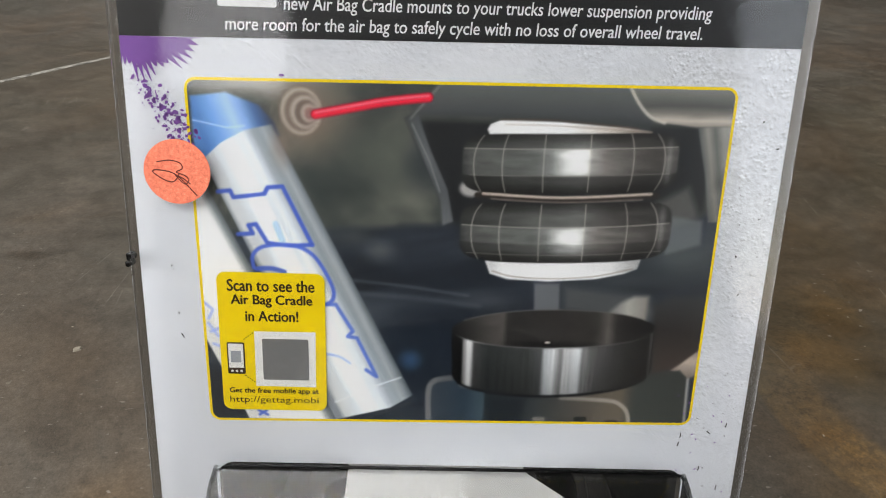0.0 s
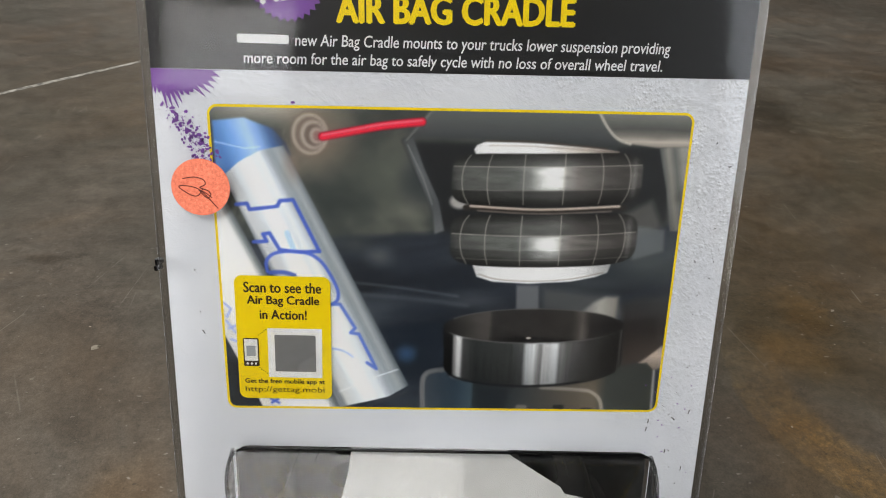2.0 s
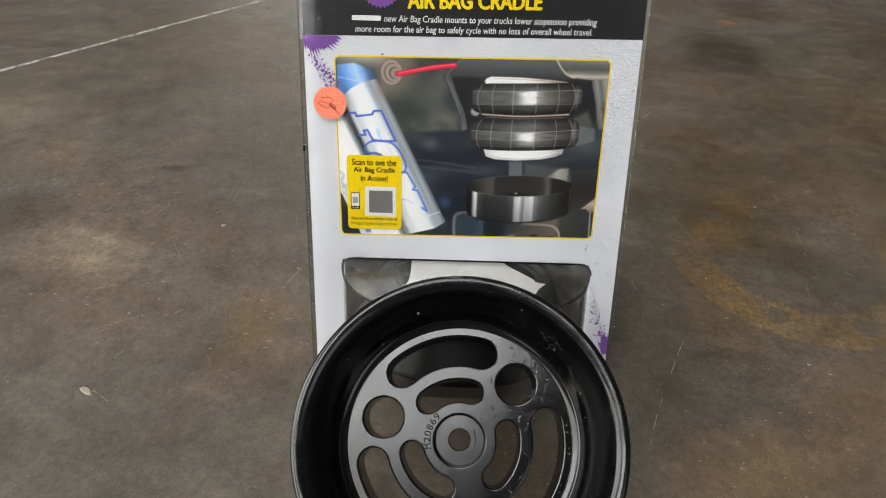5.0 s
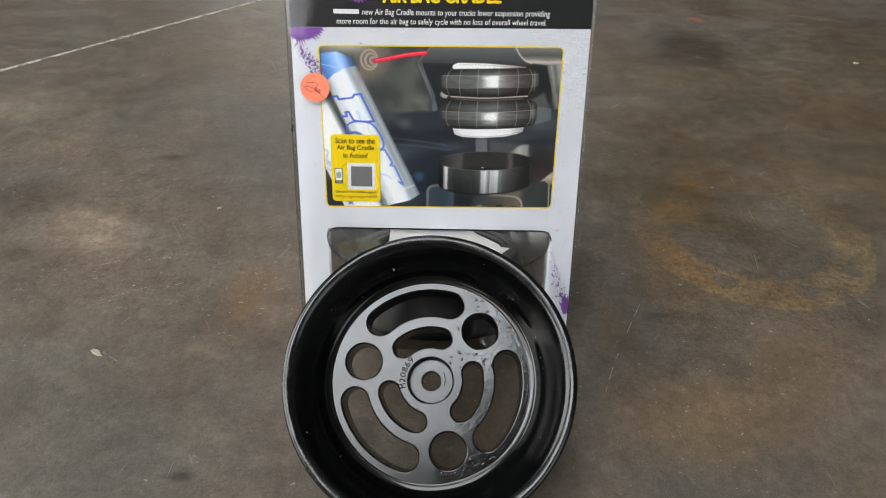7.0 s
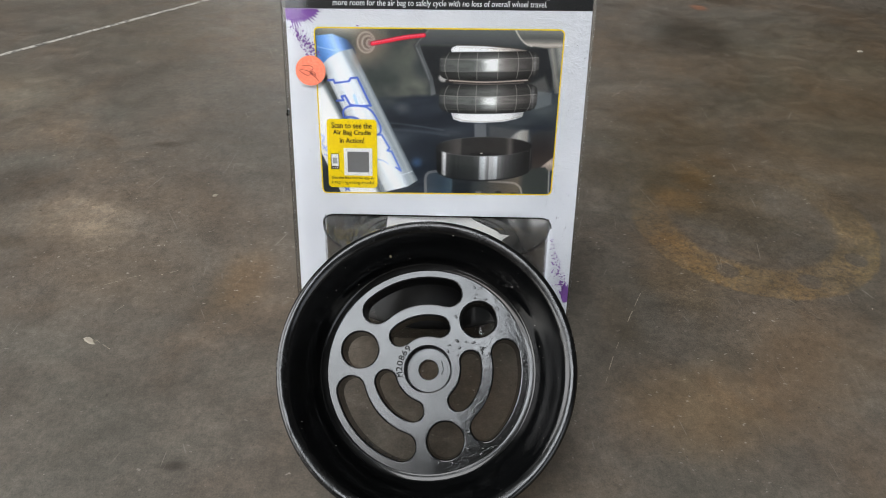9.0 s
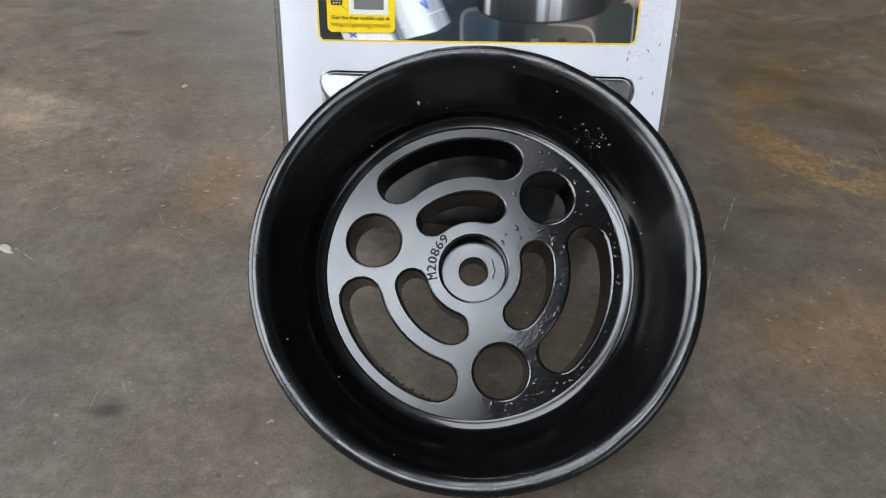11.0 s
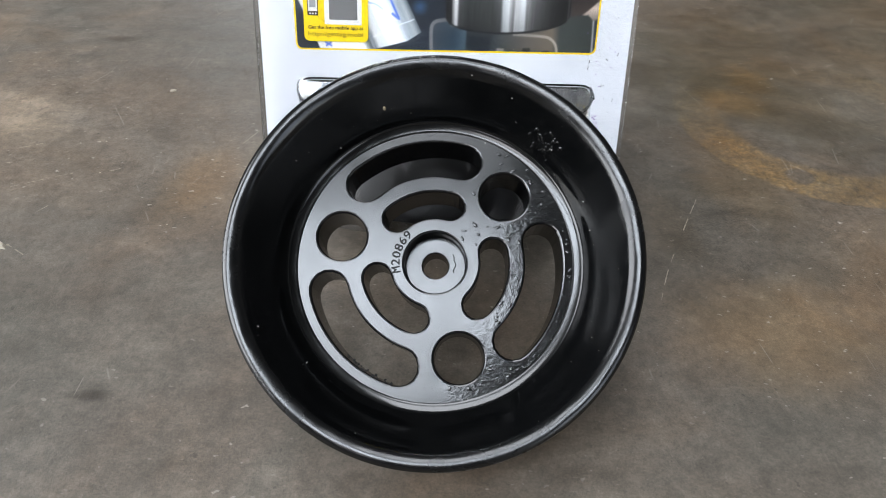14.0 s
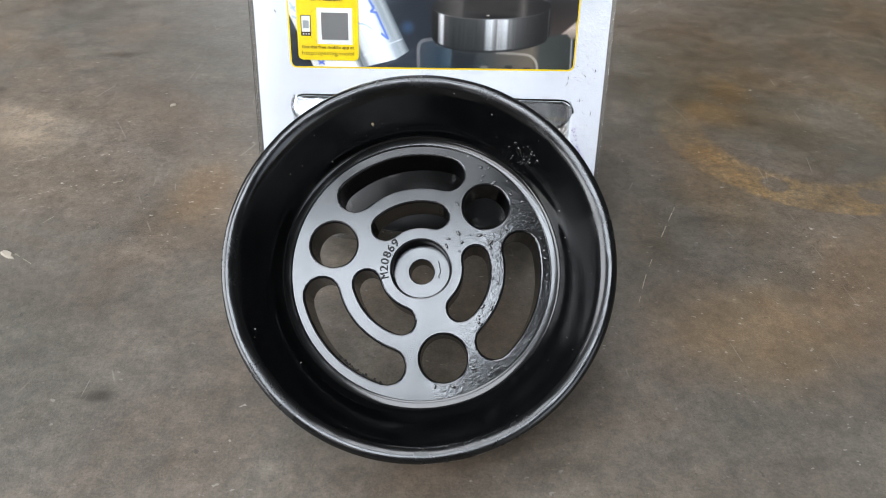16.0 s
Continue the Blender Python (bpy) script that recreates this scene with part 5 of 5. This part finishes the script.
def edge_wall():
    """The upright edge and outer flange of the clear shell, swept round its outline."""
    bm = bmesh.new()
    prof = [(0.0, 0.0045), (0.0006, 0.0040), (0.0010, -0.0010), (0.0012, -0.0060), (0.0020, -0.0066), (0.0052, -0.0068), (0.0053, -0.0074), (0.0, -0.0073)]
    base = round_rect(-0.1150, 0.1132, 0.004, 0.3560, 0.008, 8)
    rings = []
    for off, z in prof:
        rings.append([bm.verts.new((x, y, z)) for x, y in round_rect(-0.1150 - off * 0.75, 0.1132 + off * 0.15, 0.004 - off, 0.3560 + off, 0.008 + off * 0.5, 8)])
    n = len(base)
    for a, b in zip(rings, rings[1:]):
        for k in range(n):
            if abs(base[k][0] - base[(k + 1) % n][0]) < 0.1 or base[k][1] > 0.1:  # open under the bubble
                bm.faces.new((a[k], a[(k + 1) % n], b[(k + 1) % n], b[k]))
    bmesh.ops.recalc_face_normals(bm, faces=bm.faces[:])
    return smooth(part("shell_edge", bm, MAT_CLEAR_EDGE, pack, "greyish clear plastic edge"), 40)


edge_wall()


def bubble(name, sign, depth, half, v_top, v_low, drop, label):
    """Half-round clear bubble that stands out of the card (sign 1) or behind it (-1); its top sinks by drop towards the front."""
    bm = bmesh.new()
    n, rows = 40, []
    for lvl in range(6):
        s = lvl / 5
        row = []
        for k in range(n + 1):
            a = math.pi * k / n
            c, sn = math.cos(a), math.sin(a)
            x = half * math.copysign(abs(c) ** 0.8, c)
            z = depth * abs(sn) ** 0.85
            v = v_top - drop * z / depth - s * (v_top - drop * z / depth - v_low)
            row.append(bm.verts.new((x, v, sign * z + 0.0043 * (sign > 0))))
        rows.append(row)
    for a, b in zip(rows, rows[1:]):
        for k in range(n):
            bm.faces.new((a[k], a[k + 1], b[k + 1], b[k]))
    bmesh.ops.recalc_face_normals(bm, faces=bm.faces[:])
    wall = smooth(part(name, bm, MAT_BUBBLE_WALL, pack, label), 45)
    wall.visible_shadow = False
    for low in (False, True):
        bm = bmesh.new()
        row = []
        for k in range(n + 1):
            a = math.pi * k / n
            c, sn = math.cos(a), math.sin(a)
            z = depth * abs(sn) ** 0.85
            row.append(bm.verts.new((half * math.copysign(abs(c) ** 0.8, c), v_low if low else v_top - drop * z / depth, sign * z + 0.0043 * (sign > 0))))
        for k in range(n // 2):
            bm.faces.new([row[k], row[k + 1], row[n - k - 1], row[n - k]] if k < n // 2 - 1 else [row[k], row[k + 1], row[n - k]])
        bmesh.ops.recalc_face_normals(bm, faces=bm.faces[:])
        part("bubble_base" if low else "bubble_top", bm, MAT_BUBBLE_WALL if low else MAT_BUBBLE, pack, "clear flat underside of the bubble" if low else "clear flat top of the bubble").visible_shadow = False
    if sign < 0:
        return wall
    # rounded bead along the top edge
    bead = []
    for k in range(n + 1):
        a = math.pi * k / n
        c, sn = math.cos(a), math.sin(a)
        z = depth * abs(sn) ** 0.85
        bead.append((half * math.copysign(abs(c) ** 0.8, c), v_top - drop * z / depth - 0.0006, sign * z + 0.0043 * (sign > 0)))
    bm = bmesh.new()
    ring = []
    for k, q in enumerate(bead):
        t = (Vector(bead[min(k + 1, n)]) - Vector(bead[max(k - 1, 0)])).normalized()
        e1 = Vector((0, 1, 0))
        e2 = t.cross(e1).normalized()
        ring.append([bm.verts.new(Vector(q) + 0.0010 * (math.cos(j * math.pi / 3) * e1 + math.sin(j * math.pi / 3) * e2)) for j in range(6)])
    for a, b in zip(ring, ring[1:]):
        for j in range(6):
            bm.faces.new((a[j], a[(j + 1) % 6], b[(j + 1) % 6], b[j]))
    bmesh.ops.recalc_face_normals(bm, faces=bm.faces[:])
    smooth(part("bubble_rim", bm, MAT_RIM, pack, "rounded rim of the bubble's top"), 60)
    return wall


bubble("front_bubble", 1, 0.0570, 0.0900, 0.1045, 0.0240, 0.017, "clear half-round plastic bubble")
bubble("back_bubble", -1, 0.1240, 0.0895, 0.1080, 0.0440, 0.0, "clear half-round bubble behind the card")

# bent lip of the window along the bubble's top; its line of shade is put into the tint
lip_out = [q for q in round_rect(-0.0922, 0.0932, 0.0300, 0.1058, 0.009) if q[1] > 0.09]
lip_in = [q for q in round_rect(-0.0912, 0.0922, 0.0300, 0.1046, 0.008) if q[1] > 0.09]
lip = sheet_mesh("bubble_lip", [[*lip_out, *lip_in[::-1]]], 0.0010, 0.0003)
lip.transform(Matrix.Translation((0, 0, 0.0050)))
obj("bubble_lip", lip, MAT_LIP, pack, "moulded lip of the bubble with its shade tinted in")

# dark printed dashes beside the window
for u, v, turn in ((0.0884, 0.1190, 86), (0.0879, 0.1152, 80), (0.1056, 0.1238, 78), (0.0992, 0.1204, -40), (0.0972, 0.1047, 86), (0.1052, 0.0962, 84), (-0.1004, 0.1560, -60)):
    du, dv = 0.0010 * math.cos(radians(turn)), 0.0010 * math.sin(radians(turn))
    strip("dash_print", [(u - du, v - dv), (u + 0.0001, v), (u + du, v + dv)], 0.00045, Z(2) + 0.0001, BLACK, card)

# torn notch in the shell's edge: a dark gap with a bent flap below it
bm = bmesh.new()
for z0, pts in ((0.0050, [(-0.1163, 0.1882), (-0.1151, 0.1878), (-0.1147, 0.1866), (-0.1152, 0.1856), (-0.1162, 0.1858)]), (0.0056, [(-0.1166, 0.1854), (-0.1154, 0.1854), (-0.1150, 0.1843), (-0.1156, 0.1834), (-0.1165, 0.1838)])):
    low_ring = [bm.verts.new((u + 0.0006, v, z0 - 0.0040)) for u, v in pts]
    top_ring = [bm.verts.new((u * 0.9995, v, z0)) for u, v in pts]
    bm.faces.new(top_ring)
    for k in range(5):
        bm.faces.new((low_ring[k], low_ring[(k + 1) % 5], top_ring[(k + 1) % 5], top_ring[k]))
bmesh.ops.recalc_face_normals(bm, faces=bm.faces[:])
part("edge_notch", bm, MAT_LIP, pack, "dark torn notch in the plastic edge")

# the round price sticker
sticker_m = Mat("orange_paper", rough=0.6)
sticker_m.to("Base Color", sticker_m.ramp(sticker_m.noise(900, 3, 0.7), [(0.3, srgb(196, 92, 66)), (0.55, srgb(226, 118, 88)), (0.75, srgb(240, 142, 112))]))
st = sheet_mesh("sticker", [oval(0, 0, 0.0112, 0.0110, 48)], 0.0002)
st.transform(Matrix.Translation((-0.0963, 0.2174, 0.0049)))
sticker = obj("sticker", st, sticker_m.m, pack, "round orange paper sticker with a pen scribble")
PEN = ink("pen_ink", (96, 40, 30))
strip("pen_mark", flowing([(-0.1030, 0.2206), (-0.0985, 0.2213), (-0.0950, 0.2203), (-0.0945, 0.2185), (-0.0965, 0.2173), (-0.0935, 0.2161), (-0.0925, 0.2145), (-0.0940, 0.2133), (-0.0970, 0.2163)]), 0.0004, 0.00505, PEN, sticker)
strip("pen_mark", flowing([(-0.0970, 0.2163), (-0.0945, 0.2153), (-0.0920, 0.2133)]), 0.0004, 0.00508, PEN, sticker)
strip("pen_mark", flowing([(-0.0900, 0.2093), (-0.0965, 0.2163), (-0.1020, 0.2179), (-0.1045, 0.2173), (-0.1005, 0.2145), (-0.0975, 0.2141), (-0.0955, 0.2168)]), 0.0004, 0.0051, PEN, sticker)

# second cradle and the paper inside the bubble
inner = cradle("gloss black cast air bag cradle sealed inside the blister pack", 0.88, marks=False, coat=Mat("satin_black_coating", (0.003, 0.003, 0.0032), 0.4, spec=0.3).m)
inner.matrix_world = PACK @ Matrix.Translation((0, 0.0560, -0.0290)) @ Matrix.Rotation(radians(90), 4, "X") @ Matrix.Diagonal((0.88, 0.88, 0.88, 1))

paper_m = Mat("instruction_paper", rough=0.7)
paper_m.to("Base Color", paper_m.ramp(paper_m.noise(40, 5), [(0.3, srgb(228, 227, 224)), (0.7, srgb(246, 245, 243))]))
paper = tagged(new("instruction_sheet"), "torn white instruction sheet folded inside the bubble", "paper")
paper.matrix_world = PACK
outline = [(-0.0400, -0.006), (-0.0398, 0.008), (-0.0408, 0.019), (-0.0458, 0.0340), (-0.0380, 0.0325), (-0.0303, 0.0350), (-0.0242, 0.0415), (-0.0100, 0.0478), (0.0200, 0.0475), (0.0405, 0.0455), (0.0475, 0.0330), (0.0518, 0.0240), (0.0575, 0.0185), (0.0500, 0.0168), (0.0488, 0.0135), (0.0300, -0.002), (0.0280, -0.006)]
bm = bmesh.new()
f = bm.faces.new([bm.verts.new((u, 0.1012 - 0.28 * z, z + 0.004)) for u, z in outline])
bmesh.ops.solidify(bm, geom=[f], thickness=0.0003)
part("sheet", bm, paper_m.m, paper)
# ---------------------------------------------------------------- the floor's own marks
MAT_CHIP = ink("pale_chip", (132, 124, 110), 0.8)


def chip(x, y, s, turn, label):
    """A flat flake of pale grit lying on the concrete."""
    bm = bmesh.new()
    r = random.Random(int(x * 1e4) + int(y * 1e4))
    ring = [(s * r.uniform(0.6, 1.2) * math.cos(2 * math.pi * k / 9), 0.6 * s * r.uniform(0.6, 1.2) * math.sin(2 * math.pi * k / 9)) for k in range(9)]
    lo = [bm.verts.new((a, b, 0)) for a, b in ring]
    hi = [bm.verts.new((a * 0.7, b * 0.7, s * 0.25)) for a, b in ring]
    for k in range(9):
        bm.faces.new((lo[k], lo[(k + 1) % 9], hi[(k + 1) % 9], hi[k]))
    bm.faces.new(hi)
    bm.faces.new(lo[::-1])
    ob = tagged(part("flake", bm, MAT_CHIP), label, "flake", group="flakes on the floor")
    ob.matrix_world = pose(x, y, 0.0, 0, 0, turn)


chip(-0.2491, 0.2017, 0.0042, 20, "small pale flake lying on the concrete")
chip(-0.2927, -0.0193, 0.0062, -30, "pale flake of paint lying on the concrete")
chip(0.6797, 0.6635, 0.0060, 10, "small pale flake lying on the concrete")
rnd = random.Random(3)
bm = bmesh.new()
for k in range(110):
    x, y, s = rnd.uniform(-0.75, 0.8), rnd.uniform(-0.25, 1.1), rnd.choice((0.0003, 0.0004, 0.0005, 0.0008))
    g = bmesh.ops.create_icosphere(bm, subdivisions=1, radius=s)
    ax = rnd.uniform(0.7, 1.8)
    for v in g["verts"]:
        v.co = Vector((v.co.x * ax + x, v.co.y / ax + y, v.co.z * 0.4 + s * 0.3))
tagged(part("floor_grit", bm, MAT_CHIP), "scattered pale grit on the concrete", "grit", kind="stuff")

# pale scores dragged into the surface
MAT_SCORE = ink("pale_score", (116, 108, 95), 0.8, 0.3)


def score(pts, width, seed):
    """A thin broken scratch: short strips along a line, some left out."""
    r = random.Random(seed)
    line = [Vector(p) for p in flowing(pts, 6)]
    bm = bmesh.new()
    for a, b in zip(line, line[1:]):
        if r.random() < 0.3:
            continue
        d = (b - a).normalized()
        n = Vector((-d.y, d.x)) * width * r.uniform(0.25, 0.7)
        bm.faces.new([bm.verts.new((*q, 0.00025)) for q in (a - n * 0.5, b - n, b + n, a + n * 0.5)])
    return part("scratch", bm, MAT_SCORE, floor, "thin pale scratch in the concrete")


score([(-0.321, 0.044), (-0.295, 0.059), (-0.281, 0.066)], 0.0009, 1)
score([(-0.262, 0.067), (-0.248, 0.074)], 0.0012, 2)
score([(-0.287, 0.014), (-0.274, 0.036)], 0.0008, 3)
score([(0.135, -0.061), (0.150, -0.022), (0.174, 0.027), (0.190, 0.058)], 0.0007, 4)
score([(-0.338, 0.098), (-0.322, 0.106)], 0.0009, 5)
score([(-0.288, -0.018), (-0.272, -0.028)], 0.0012, 6)

# saw-cut joint across the concrete
joint_m = Mat("joint_filler", rough=0.8)
joint_m.to("Base Color", joint_m.ramp(joint_m.noise(70, 6, 0.75), [(0.36, (0.03, 0.026, 0.022)), (0.42, (0.12, 0.11, 0.095)), (0.56, (0.30, 0.28, 0.245))]))
bm = bmesh.new()
p, q = Vector((-1.6, -0.480)), Vector((2.2, 3.841))
d = (q - p).normalized()
nrm = Vector((-d.y, d.x))
rows = []
for k in range(161):
    c = p + (q - p) * k / 160
    w = 0.0042 + 0.0016 * noise.noise((c.x * 40, c.y * 40, 0))
    o = 0.0015 * noise.noise((c.x * 25, c.y * 25, 3))
    rows.append((bm.verts.new((*(c + nrm * (w + o)), 0.0002)), bm.verts.new((*(c + nrm * o), 0.0010)), bm.verts.new((*(c + nrm * (o - w)), 0.0002))))
for a, b in zip(rows, rows[1:]):
    for k in range(2):
        bm.faces.new((a[k], a[k + 1], b[k + 1], b[k]))
bmesh.ops.recalc_face_normals(bm, faces=bm.faces[:])
tagged(part("floor_joint", bm, joint_m.m), "pale filled joint across the concrete floor", "joint", kind="structure")
